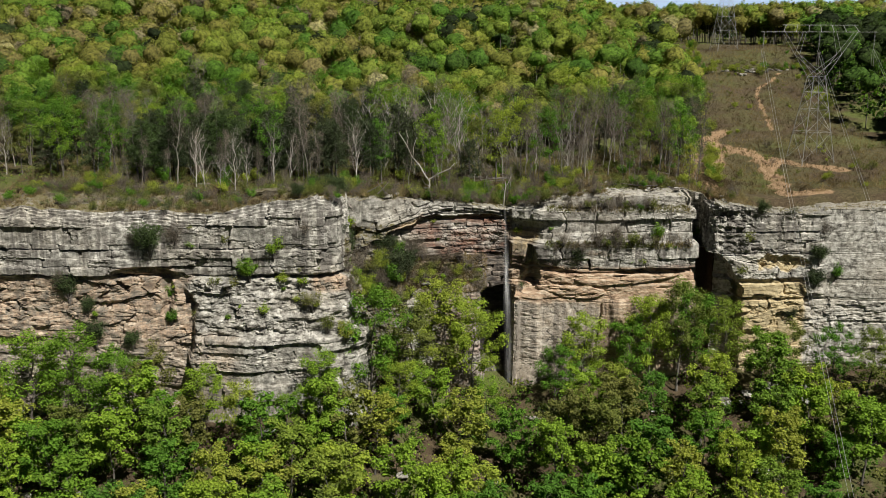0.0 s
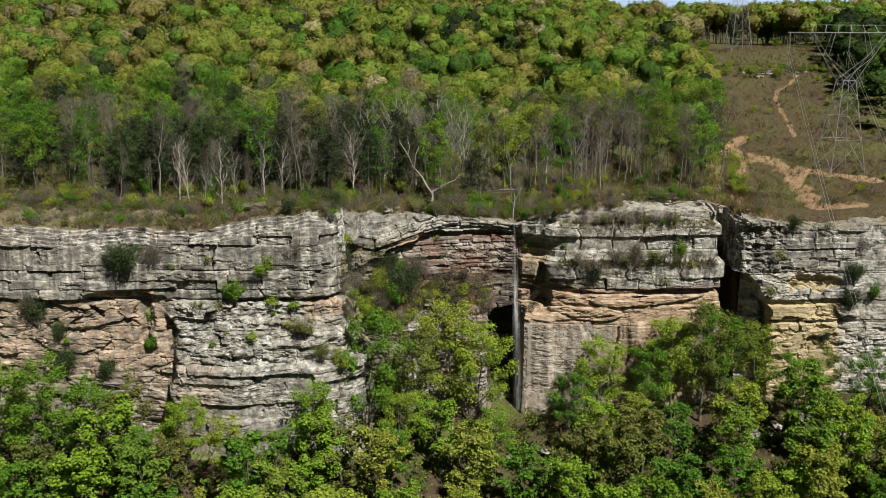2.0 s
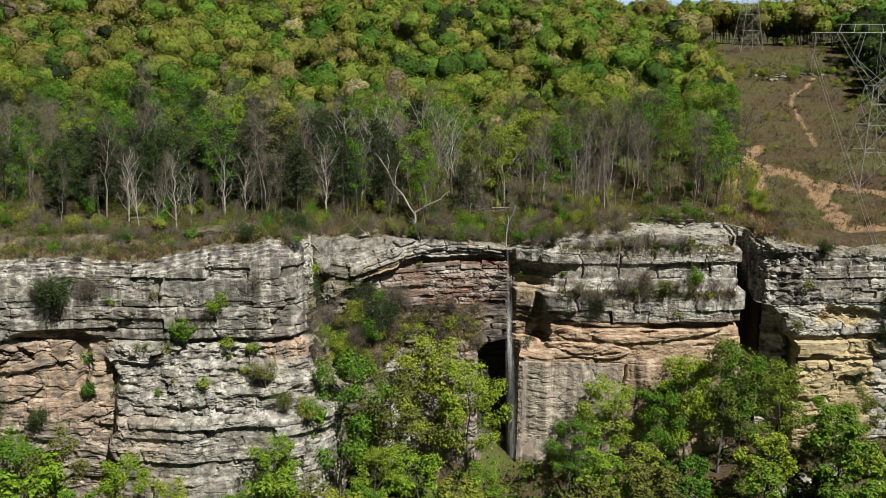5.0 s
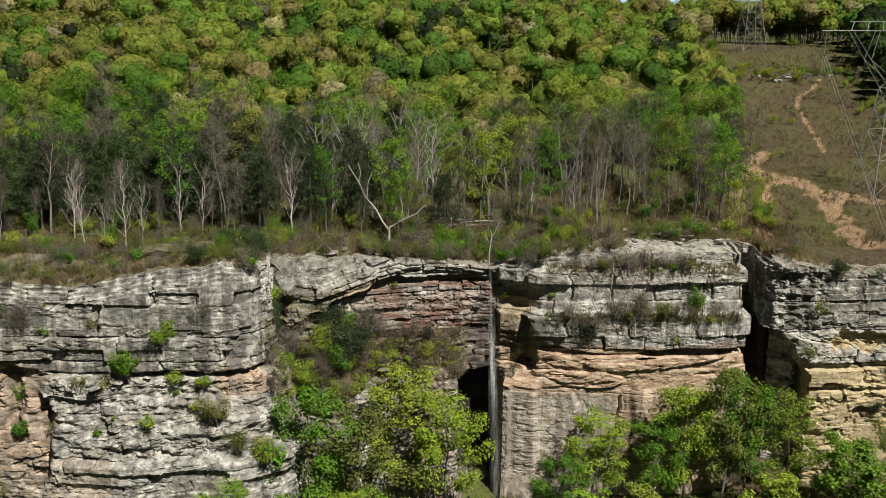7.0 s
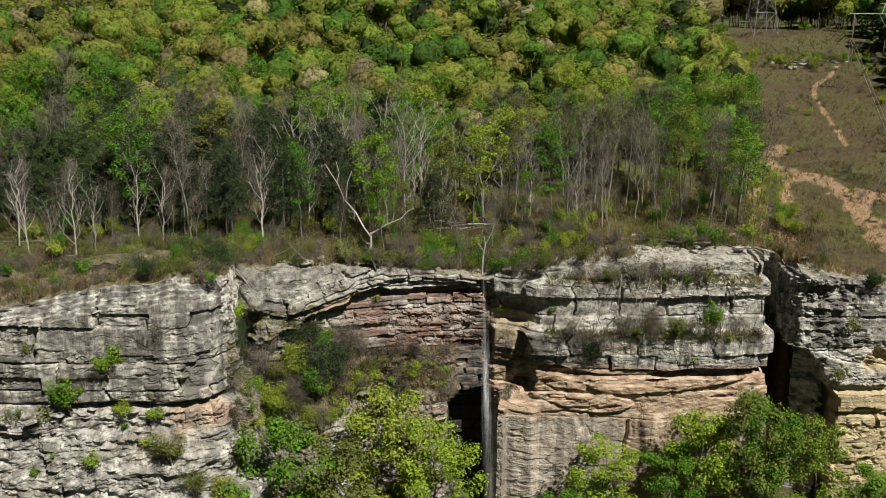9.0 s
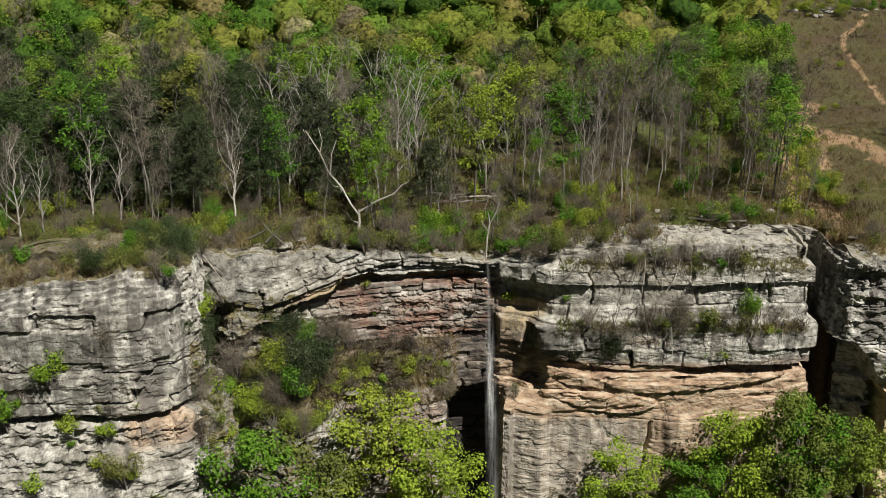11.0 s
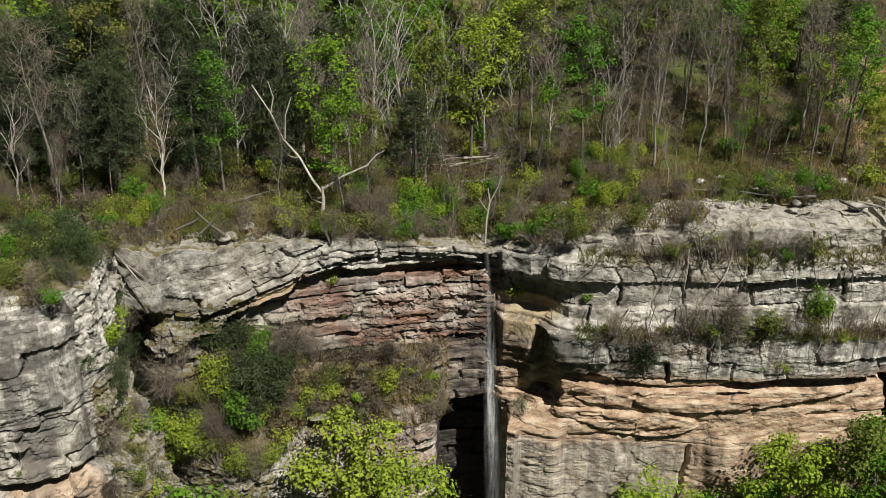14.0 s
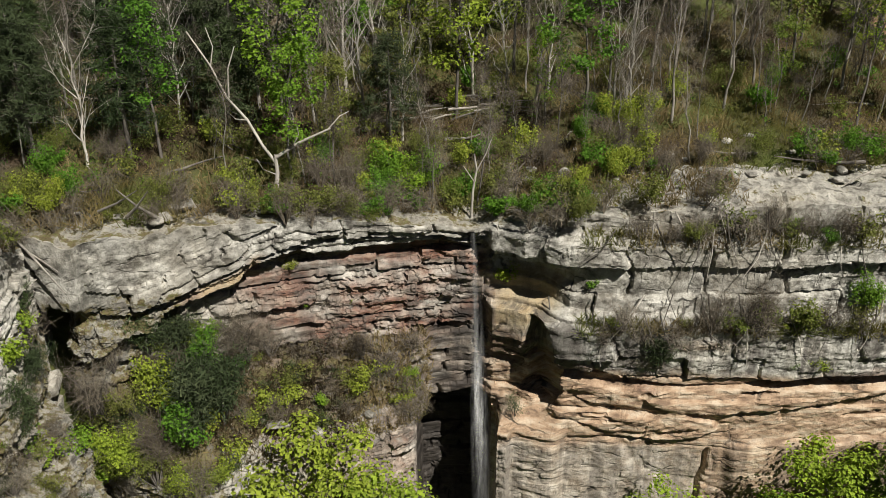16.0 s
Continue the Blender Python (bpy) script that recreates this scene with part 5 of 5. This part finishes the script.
    for k in range(46):
        t = k / 46
        x, y = -17.3 - 0.8 * math.sin(3 * t), 162.5 + 11 * t
        z = -2.5 - 15 * rng.random()
        i = int(np.argmin((FACE_X - x) ** 2 + (FACE_Y - y) ** 2))
        j = int(np.argmin(np.abs(FACE_Z[i] - z)))
        p = FACE[i, j]
        shrub(rng.choice(("olive", "dark", "dark", "bare", "green")), float(p[0]) - 0.2, float(p[1]), float(p[2]), rng.uniform(1.0, 2.8), rng.uniform(0, 6.28), 5)

    for k in range(30):
        x, z = rng.uniform(-16.5, -8.5), rng.uniform(-20.5, -9.5)
        p = on_face(x, z, hidden=True)
        shrub(rng.choice(("olive", "bare", "olive", "bare", "green", "dark")), float(p[0]), float(p[1]) + 0.1, float(p[2]), rng.uniform(1.6, 4.2), rng.uniform(0, 6.28), rng.uniform(2, 14))
    for k in range(10):
        x, z = rng.gauss(33, 6), rng.choice((-1.9, -8.8, -8.8, -9.6))
        p = on_face(x, z)
        shrub(rng.choice(("bare", "bare", "bare", "olive", "bare")), float(p[0]), float(p[1]) - 0.1, float(p[2]) - 0.2, rng.uniform(1.4, 3.0), rng.uniform(0, 6.28), rng.uniform(5, 40))
    for k in range(16):
        x, z = rng.uniform(22, 47), rng.choice((-2.0, -8.7))
        p = on_face(x, z)
        shrub(rng.choice(("olive", "bare", "bare")), float(p[0]), float(p[1]) + 0.1, float(p[2]), rng.uniform(1.0, 2.4), rng.uniform(0, 6.28), 12)


shrubs_on_rock()


THICKET = {kind: [] for kind in SHRUBS}


def scrub(kind, x, y, z, size, turn):
    """One plant more for the joined thicket of its kind."""
    small, large, label = SHRUBS[kind]
    meshes, tall = (large, 4.2) if size > 2.5 else (small, 1.6)
    m = pose(x, y, z, 0, 0, math.degrees(turn)) @ Matrix.Scale(size / tall, 4)
    for me in meshes[int(turn * 97) % len(meshes)][0 if kind == "bare" else 1:]:
        co = np.empty(len(me.vertices) * 3, np.float32)
        me.vertices.foreach_get("co", co)
        ring = np.empty(len(me.loops), np.int32)
        me.loops.foreach_get("vertex_index", ring)
        rot = np.array(m.to_3x3())
        THICKET[kind].append((co.reshape(-1, 3) @ rot.T + np.array(m.translation), ring.reshape(-1, 4)))


def thickets():
    leaf = {"green": LEAF_SPRING, "deep": LEAF_DEEP, "dark": LEAF_DARK, "olive": LEAF_OLIVE, "bare": TWIG}
    words = {"green": "bright green low shrubs along the brow", "deep": "deep green low shrubs along the brow", "dark": "dark evergreen scrub along the brow",
             "olive": "olive scrub coming into leaf along the brow", "bare": "leafless grey-brown brush along the brow"}
    for kind, pieces in THICKET.items():
        if not pieces:
            continue
        at, vs, fs = 0, [], []
        for v, f in pieces:
            vs.append(v)
            fs.append(f + at)
            at += len(v)
        tagged(new("scrub", mesh_of("scrub", np.concatenate(vs), np.concatenate(fs), leaf[kind], flat=True)), words[kind], "scrub", kind="stuff")


def rim_line(x):
    return 176.5 if x < -17 else float(edge_y(np.float64(x)))


def brow_plants():
    rng = random.Random(41)
    for k in range(150):
        x = rng.uniform(-80, 57)
        y = rim_line(x) + 1.5 + 22 * rng.random() ** 1.25 + (3.5 if 20 < x < 50 else 0)
        if x < -20 and rng.random() < 0.5:
            y = rng.uniform(163, 177)
        z = float(upper_z(np.float64(x), np.float64(y))) if y > 174 else float(np.interp(x, RIM_X, RIM_Z)) - 0.1 + float(rim_add(np.float64(x), np.float64(y)))
        kind = rng.choice(("bare", "bare", "olive", "olive", "olive", "green", "deep"))
        if (kind == "bare" and k % 2) or (32 < x < 50 and y < rim_line(x) + 7):
            continue
        scrub(kind, x, y, z, rng.uniform(1.0, 2.9) * (0.7 if y < 177 else 1), rng.uniform(0, 6.28))
    for k in range(130):
        x, y = rng.uniform(-78, -17.6), rng.uniform(161.6, 178)
        z = float(np.interp(x, RIM_X, RIM_Z)) - 0.2 + float(rim_add(np.float64(x), np.float64(y)))
        scrub(rng.choice(("bare", "olive", "dark", "deep", "bare", "dark", "olive")), x, y, z, rng.uniform(0.8, 2.4), rng.uniform(0, 6.28))
    for k in range(75):
        x, y = rng.uniform(-25, -17.6), rng.uniform(162, 176)
        z = float(np.interp(x, RIM_X, RIM_Z)) - 0.3 + float(rim_add(np.float64(x), np.float64(y)))
        scrub(rng.choice(("dark", "olive", "dark", "deep", "bare")), x, y, z, rng.uniform(1.2, 2.8), rng.uniform(0, 6.28))
    for k in range(120):
        x = rng.uniform(-70, 30)
        y = rim_line(x) + 2.5 + 12 * rng.random()
        if 11 < x < 14.5 and y < 187:
            continue
        scrub(rng.choice(("bare", "olive", "deep", "bare", "olive", "green")), x, y, float(upper_z(np.float64(x), np.float64(y))) - 0.1, rng.uniform(1.4, 3.4), rng.uniform(0, 6.28))
    for k in range(60):
        x, z = rng.uniform(-9, 8), rng.uniform(-18.4, -11.6)
        p = on_face(x, z)
        scrub(rng.choice(("bare", "olive", "bare", "dark", "green")), float(p[0]), float(p[1]) + 0.1, float(p[2]) - 0.1, rng.uniform(0.8, 2.0), rng.uniform(0, 6.28))
    for k in range(46):
        x = rng.uniform(-3, 21)
        y = rim_line(x) + rng.uniform(-0.9, 3.0)
        if 11.2 < x < 13.4:
            continue
        scrub(rng.choice(("bare", "deep", "bare", "bare", "olive")), x, y, float(np.interp(x, RIM_X, RIM_Z)) - 0.1, rng.uniform(1.0, 2.9), rng.uniform(0, 6.28))
    # the thicket beside the lip of the fall
    for x, y, h, kind in ((5.5, 188, 4.0, "deep"), (7.2, 187.4, 3.4, "green"), (8.8, 188.5, 3.6, "deep"), (10.2, 187, 2.6, "olive"), (14.4, 188.2, 3.0, "olive"), (15.6, 187.2, 2.4, "bare"), (3, 189, 3.0, "bare"), (-5, 186, 2.2, "olive")):
        shrub(kind, x, y, float(upper_z(np.float64(x), np.float64(y))), h, x * 1.7 % 6.28, 0, "undergrowth along the brow")
    for k in range(110):
        x = rng.uniform(-78, 56)
        y = rim_line(x) + rng.uniform(0.2, 2.6) + (6.5 if 32 < x < 50 else 1.2 if x > 18 else 0)
        if 11 < x < 14:
            continue
        z = float(upper_z(np.float64(x), np.float64(y)))
        scrub(rng.choice(("bare", "olive", "olive", "bare", "deep", "green")), x, y, z - 0.1, rng.uniform(0.9, 2.3), rng.uniform(0, 6.28))
    # scrub of the cleared strip, thickest along the outcrop and the edges of the wood
    for k in range(70):
        x = rng.uniform(79, 116)
        scrub(rng.choice(("olive", "green", "deep", "bare")), x, 309 + 1.6 * math.sin(x / 4) + rng.gauss(0, 2.5), float(upper_z(np.float64(x), np.float64(309))) - 0.2, rng.uniform(1.2, 3.0), rng.uniform(0, 6.28))
    for k in range(90):
        y = rng.uniform(196, 372)
        side = rng.random() < 0.6
        x = float(np.interp(y, [150, 200, 222, 345, 420], [50, 55, 60, 86, 100])) + rng.uniform(0, 4.5) if side else float(np.interp(y, [200, 236, 270, 330, 372], [120, 105, 107.5, 124, 122])) - rng.uniform(0, 6)
        scrub(rng.choice(("olive", "green", "deep", "green")), x, y, float(upper_z(np.float64(x), np.float64(y))) - 0.1, rng.uniform(1.4, 3.6), rng.uniform(0, 6.28))
    for k in range(230):
        y = rng.uniform(190, 330)
        x = rng.uniform(58, 150)
        if corridor(np.float64(x), np.float64(y)) < 0.6:
            continue
        scrub(rng.choice(("bare", "olive", "olive", "green")), x, y, float(upper_z(np.float64(x), np.float64(y))), rng.uniform(0.7, 2.0), rng.uniform(0, 6.28))

    thickets()


brow_plants()


def grass_cover():
    """Dry grass and low green growth along the brow and the cleared strip."""
    rng = np.random.default_rng(51)
    n = 15000
    x = rng.uniform(-82, 60, n)
    base = np.where(x < -17, 176.5, edge_y(x))
    y = base + np.where((x > 32) & (x < 50), 6.5, np.where((x > 18) & (x < 32), 2.0, 0.8)) + 34 * rng.random(n) ** 1.1
    front = (x < -19) & (rng.random(n) < 0.45)
    y = np.where(front, rng.uniform(161.5, 177, n), y)
    z = np.where(front & (y < 175), np.interp(x, RIM_X, RIM_Z) - 0.15 + rim_add(x, y), upper_z(x, y))
    m = 11000
    cy = 190 + 170 * rng.random(m) ** 1.3
    cx = rng.uniform(54, 150, m)
    keep = corridor(cx, cy) > 0.5
    cx, cy = cx[keep], cy[keep]
    x, y, z = np.concatenate([x, cx]), np.concatenate([y, cy]), np.concatenate([z, upper_z(cx, cy)])
    q = 1500
    lx, lz = rng.uniform(-13, 8.5, q), rng.uniform(-18.6, -11.6, q)
    lx, lz = np.concatenate([lx, rng.uniform(20, 48, 700)]), np.concatenate([lz, rng.choice((-1.9, -2.3, -8.7, -9.1), 700)])
    ledge = np.array([on_face(a, b, -19 < a < -10) for a, b in zip(lx, lz)])
    x, y, z = np.concatenate([x, ledge[:, 0]]), np.concatenate([y, ledge[:, 1]]), np.concatenate([z, ledge[:, 2]])
    p = np.stack([x, y, z], 1)
    patch = np.clip(np.where(corridor(x, y) > 0.5, 0.27, 0.47) + np.where(corridor(x, y) > 0.5, 0.3, 0.4) * fbm(x / 6, y / 9, 52, 3), 0, 1)
    v, f = twigs(rng, p, 8, 0.75, 0.036, 0.5)
    tint = np.repeat(patch, 32)
    tagged(new("dry_grass", mesh_of("dry_grass", v, f, DRY, {"tint": tint}, flat=True)), "straw-coloured dry grass and low weeds along the brow", "grass", kind="stuff")


grass_cover()


def log(name, points, r, label, mat):
    sh = Shape()
    pts = [Vector(p) for p in points]
    sh.tube(pts, [r * (1 - 0.75 * i / (len(pts) - 1)) for i in range(len(pts))], 6)
    tagged(new(name, sh.mesh(name, mat)), label, "dead wood", "dead wood on the brow")


def dead_wood():
    rng = random.Random(61)
    up = lambda x, y: float(upper_z(np.float64(x), np.float64(y)))
    for k in range(34):
        x = rng.uniform(-70, 55)
        y = rim_line(x) + rng.uniform(3, 18)
        az = rng.uniform(0, 6.28)
        ln = rng.uniform(2.5, 7)
        pts = []
        for i in range(5):
            xx, yy = x + math.cos(az) * ln * i / 4, y + 0.5 * math.sin(az) * ln * i / 4
            pts.append((xx, yy, up(xx, yy) + 0.25 + 0.12 * rng.random() + (0.5 * i / 4 if k % 3 == 0 else 0)))
        log("fallen_log", pts, rng.uniform(0.08, 0.17), "weathered grey log lying in the dry grass", BARK_ASH if k % 3 else BARK)
    # pile of trunks behind the lip of the fall
    for k in range(16):
        x, y = 7 + rng.uniform(0, 10), 203 + rng.uniform(-2, 2.5)
        az = rng.gauss(0.15, 0.3)
        ln = rng.uniform(3, 6)
        pts = [(x + math.cos(az) * ln * (i / 3 - 0.5), y + math.sin(az) * ln * (i / 3 - 0.5), up(x, y) + 0.3 + 0.12 * (k % 5) + 0.25 * rng.random()) for i in range(4)]
        log("fallen_log", pts, rng.uniform(0.08, 0.16), "grey trunk in a pile of fallen timber", BARK if k % 3 else BARK_ASH)
    # bleached snag with one long limb thrown to each side
    root = tagged(new("snag"), "broken bleached snag with long bare limbs on the brow", "dead tree")
    root.location = (-2.7, 185.2, up(-2.7, 185.2))
    for nm, pts, r in (("trunk", [(0, 0, -0.5), (-0.08, 0, 1.0), (0.1, 0, 2.2), (0.05, 0, 3.6)], 0.24), ("limb", [(0.1, 0, 2.9), (-0.9, 0.4, 4.2), (-1.9, 0.9, 6.0), (-3.4, 1.5, 7.6), (-4.4, 2.0, 9.8), (-6.0, 2.6, 12.2)], 0.14), ("limb", [(0.1, 0, 3.4), (2.0, 0.3, 4.5), (4.2, 0.6, 5.4)], 0.15), ("limb", [(-3.2, 1.4, 7.6), (-3.0, 1.2, 9.8), (-2.4, 1.4, 11.4)], 0.07),
                       ("limb", [(4.0, 0.6, 5.3), (4.9, 0.7, 6.3), (5.6, 0.9, 6.6)], 0.06), ("limb", [(1.4, 0.2, 4.2), (1.9, 0.0, 5.2), (1.8, 0.0, 6.0)], 0.05), ("limb", [(0.05, 0, 2.0), (-0.9, -0.2, 2.5), (-1.3, -0.3, 3.4)], 0.06),
                       ("limb", [(-1.9, 0.9, 6.0), (-2.7, 0.6, 6.2), (-3.3, 0.5, 6.9)], 0.05), ("limb", [(-4.4, 2.0, 9.8), (-4.1, 2.1, 11.2), (-4.5, 2.2, 12.6)], 0.05)):
        sh = Shape()
        sh.tube([Vector(p) for p in pts], [r * (1 - 0.7 * i / len(pts)) for i in range(len(pts))], 6)
        part(nm, sh.mesh(nm, BARK_PALE), root)
    root = tagged(new("snag"), "slender leaning bleached snag at the lip of the fall", "dead tree")
    root.location = (12.0, 186.5, -1.8)
    for nm, pts, r in (("trunk", [(0, 0, -0.8), (0.12, 0, 1.7), (0.4, 0.1, 3.4), (0.2, 0.1, 4.6)], 0.12), ("limb", [(0.36, 0, 3.2), (1.1, 0.2, 4.6), (1.5, 0.2, 5.8)], 0.05), ("limb", [(0.2, 0, 2.4), (-0.6, 0.2, 3.6)], 0.04)):
        sh = Shape()
        sh.tube([Vector(p) for p in pts], [r * (1 - 0.6 * i / len(pts)) for i in range(len(pts))], 5)
        part(nm, sh.mesh(nm, BARK_PALE), root)
    # dead limbs that lean over the brow
    for x, y, dx, dz, ln in ((-19.5, 176.5, 3.6, -4.2, 1), (-21.4, 177.5, 4.9, -3.0, 1), (-12.4, 179.5, 2.2, 2.6, 1), (-14.5, 180, 3.4, 2.2, 1), (-10.5, 180, -2.0, 2.8, 1)):
        z = up(x, y) + 0.4
        log("dead_limb", [(x, y, z), (x + dx * 0.5, y - 0.8, z + dz * 0.45), (x + dx, y - 1.4, z + dz)], 0.14, "bleached dead limb leaning at the brow", BARK_ASH)
    # dead limbs that hang down from the ledges of the wall
    for k in range(60):
        x, z = rng.gauss(33, 6), rng.choice((-0.8, -1.7, -2.0, -7.2, -7.8, -8.4))
        p = on_face(x, z)
        dx, fall = rng.gauss(0, 1.4), rng.uniform(1.6, 4.4)
        log("dead_limb", [(p[0], p[1] - 0.3, p[2] + 0.9), (p[0] + dx * 0.4, p[1] - 1.0, p[2] - fall * 0.3), (p[0] + dx * 0.9 + rng.gauss(0, 0.3), p[1] - 1.2, p[2] - fall * 0.7), (p[0] + dx, p[1] - 1.3, p[2] - fall)], rng.uniform(0.03, 0.08), "grey dead limb hanging over the rock ledge", BARK_PALE if k % 3 == 0 else BARK)
    # forked white trees at the edge of the wood
    for x, y, sc, k in ((-40, 182, 0.95, 0), (-45.5, 181, 0.8, 1), (-30, 186, 0.8, 2), (-6, 199, 1.15, 3), (-10, 203, 1.25, 0), (1, 205, 1.3, 1), (4, 208, 1.3, 2), (13, 206, 1.1, 3), (-3, 210, 1.35, 2), (9, 214, 1.2, 1), (-15, 207, 1.2, 3), (-42.5, 180.5, 0.6, 3), (-38, 183.5, 0.7, 2), (-48, 184, 0.9, 0), (-25, 190, 0.75, 1), (-12, 195, 0.9, 0), (-1, 197, 0.9, 3), (3, 200, 1.05, 0), (6.5, 197, 0.8, 2), (-18, 198, 0.9, 1), (-8.5, 207, 1.3, 2), (16, 203, 0.8, 0), (20, 205, 0.9, 3)):
        put_tree("dead_tree", PALE_WOOD[k], x, y, up(x, y), sc, x * 0.7 % 6.28, "bleached leafless tree with forked pale limbs above the cliff", "trees above the cliff", 4)


dead_wood()


def stone_mesh(seed, flat):
    rng = np.random.default_rng(seed)
    bm = bmesh.new()
    bmesh.ops.create_icosphere(bm, subdivisions=2, radius=0.5)
    planes = [(Vector(tuple(rng.normal(size=3))).normalized(), rng.uniform(0.27, 0.42)) for _ in range(9)]
    for v in bm.verts:
        for n, d in planes:
            over_by = v.co.dot(n) - d
            if over_by > 0:
                v.co -= n * over_by
        v.co.z *= flat
    me = bpy.data.meshes.new("stone")
    bm.to_mesh(me)
    bm.free()
    me.materials.append(ROCK)
    for key, value in (("lichen_shade", 0.9), ("moss_shade", 0.3), ("streak", 0.4)):
        me.attributes.new(key, "FLOAT", "POINT").data.foreach_set("value", [value] * len(me.vertices))
    return me


STONES = [stone_mesh(400 + i, f) for i, f in enumerate((0.36, 0.5, 0.62, 0.28))]


def stones():
    rng = random.Random(71)
    up = lambda x, y: float(upper_z(np.float64(x), np.float64(y)))
    def stone(x, y, z, s, label):
        ob = tagged(new("boulder", rng.choice(STONES)), label, "rock", "loose stones")
        ob.matrix_world = pose(x, y, z, rng.uniform(-8, 8), rng.uniform(-8, 8), rng.uniform(0, 360)) @ Matrix.Diagonal((s * rng.uniform(0.8, 1.5), s * rng.uniform(0.7, 1.1), s, 1))
    for k in range(26):
        x = rng.uniform(15, 56)
        y = rim_line(x) + rng.uniform(5, 13)
        stone(x, y, up(x, y), rng.uniform(0.5, 1.7), "pale sandstone block lying on the brow")
    for k in range(18):
        x = rng.uniform(-45, -4)
        y = rim_line(x) + rng.uniform(0.5, 3)
        stone(x, y, up(x, y) + 0.05, rng.uniform(0.5, 1.5), "pale sandstone block lying on the brow")
    for k in range(44):
        x = 80 + 32 * rng.random() ** 1.2
        y = 309 + 1.6 * math.sin(x / 4) + rng.gauss(0, 1.3)
        stone(x, y, up(x, y) + 0.1, rng.uniform(0.7, 2.4), "grey outcrop stone in the cleared strip")
    for x, z in ((-4.2, -16.4), (-1.5, -17.4), (-8, -17.6), (3, -17.2), (-31.0, -10.6), (-26.5, -10.7), (-37, -11.4), (-23.6, -11.0), (-34.4, -10.8), (-14.4, -15.2)):
        p = on_face(x, z, hidden=-19 < x < -10)
        stone(float(p[0]), float(p[1]), float(p[2]) + 0.25, rng.uniform(1.1, 2.2), "pale sandstone block resting on a ledge")
    for k in range(26):
        x = rng.uniform(-75, 80)
        y = float(np.interp(x, [-135, -25, -10, 10, 30, 140], [153, 152, 166, 174, 173, 172])) - 22 * rng.random() ** 1.5
        z = float(lower_z(np.float64(x), np.float64(y)))
        stone(x, y, z + 0.5, rng.uniform(1.6, 4.2), "fallen sandstone boulder among the trees")


stones()
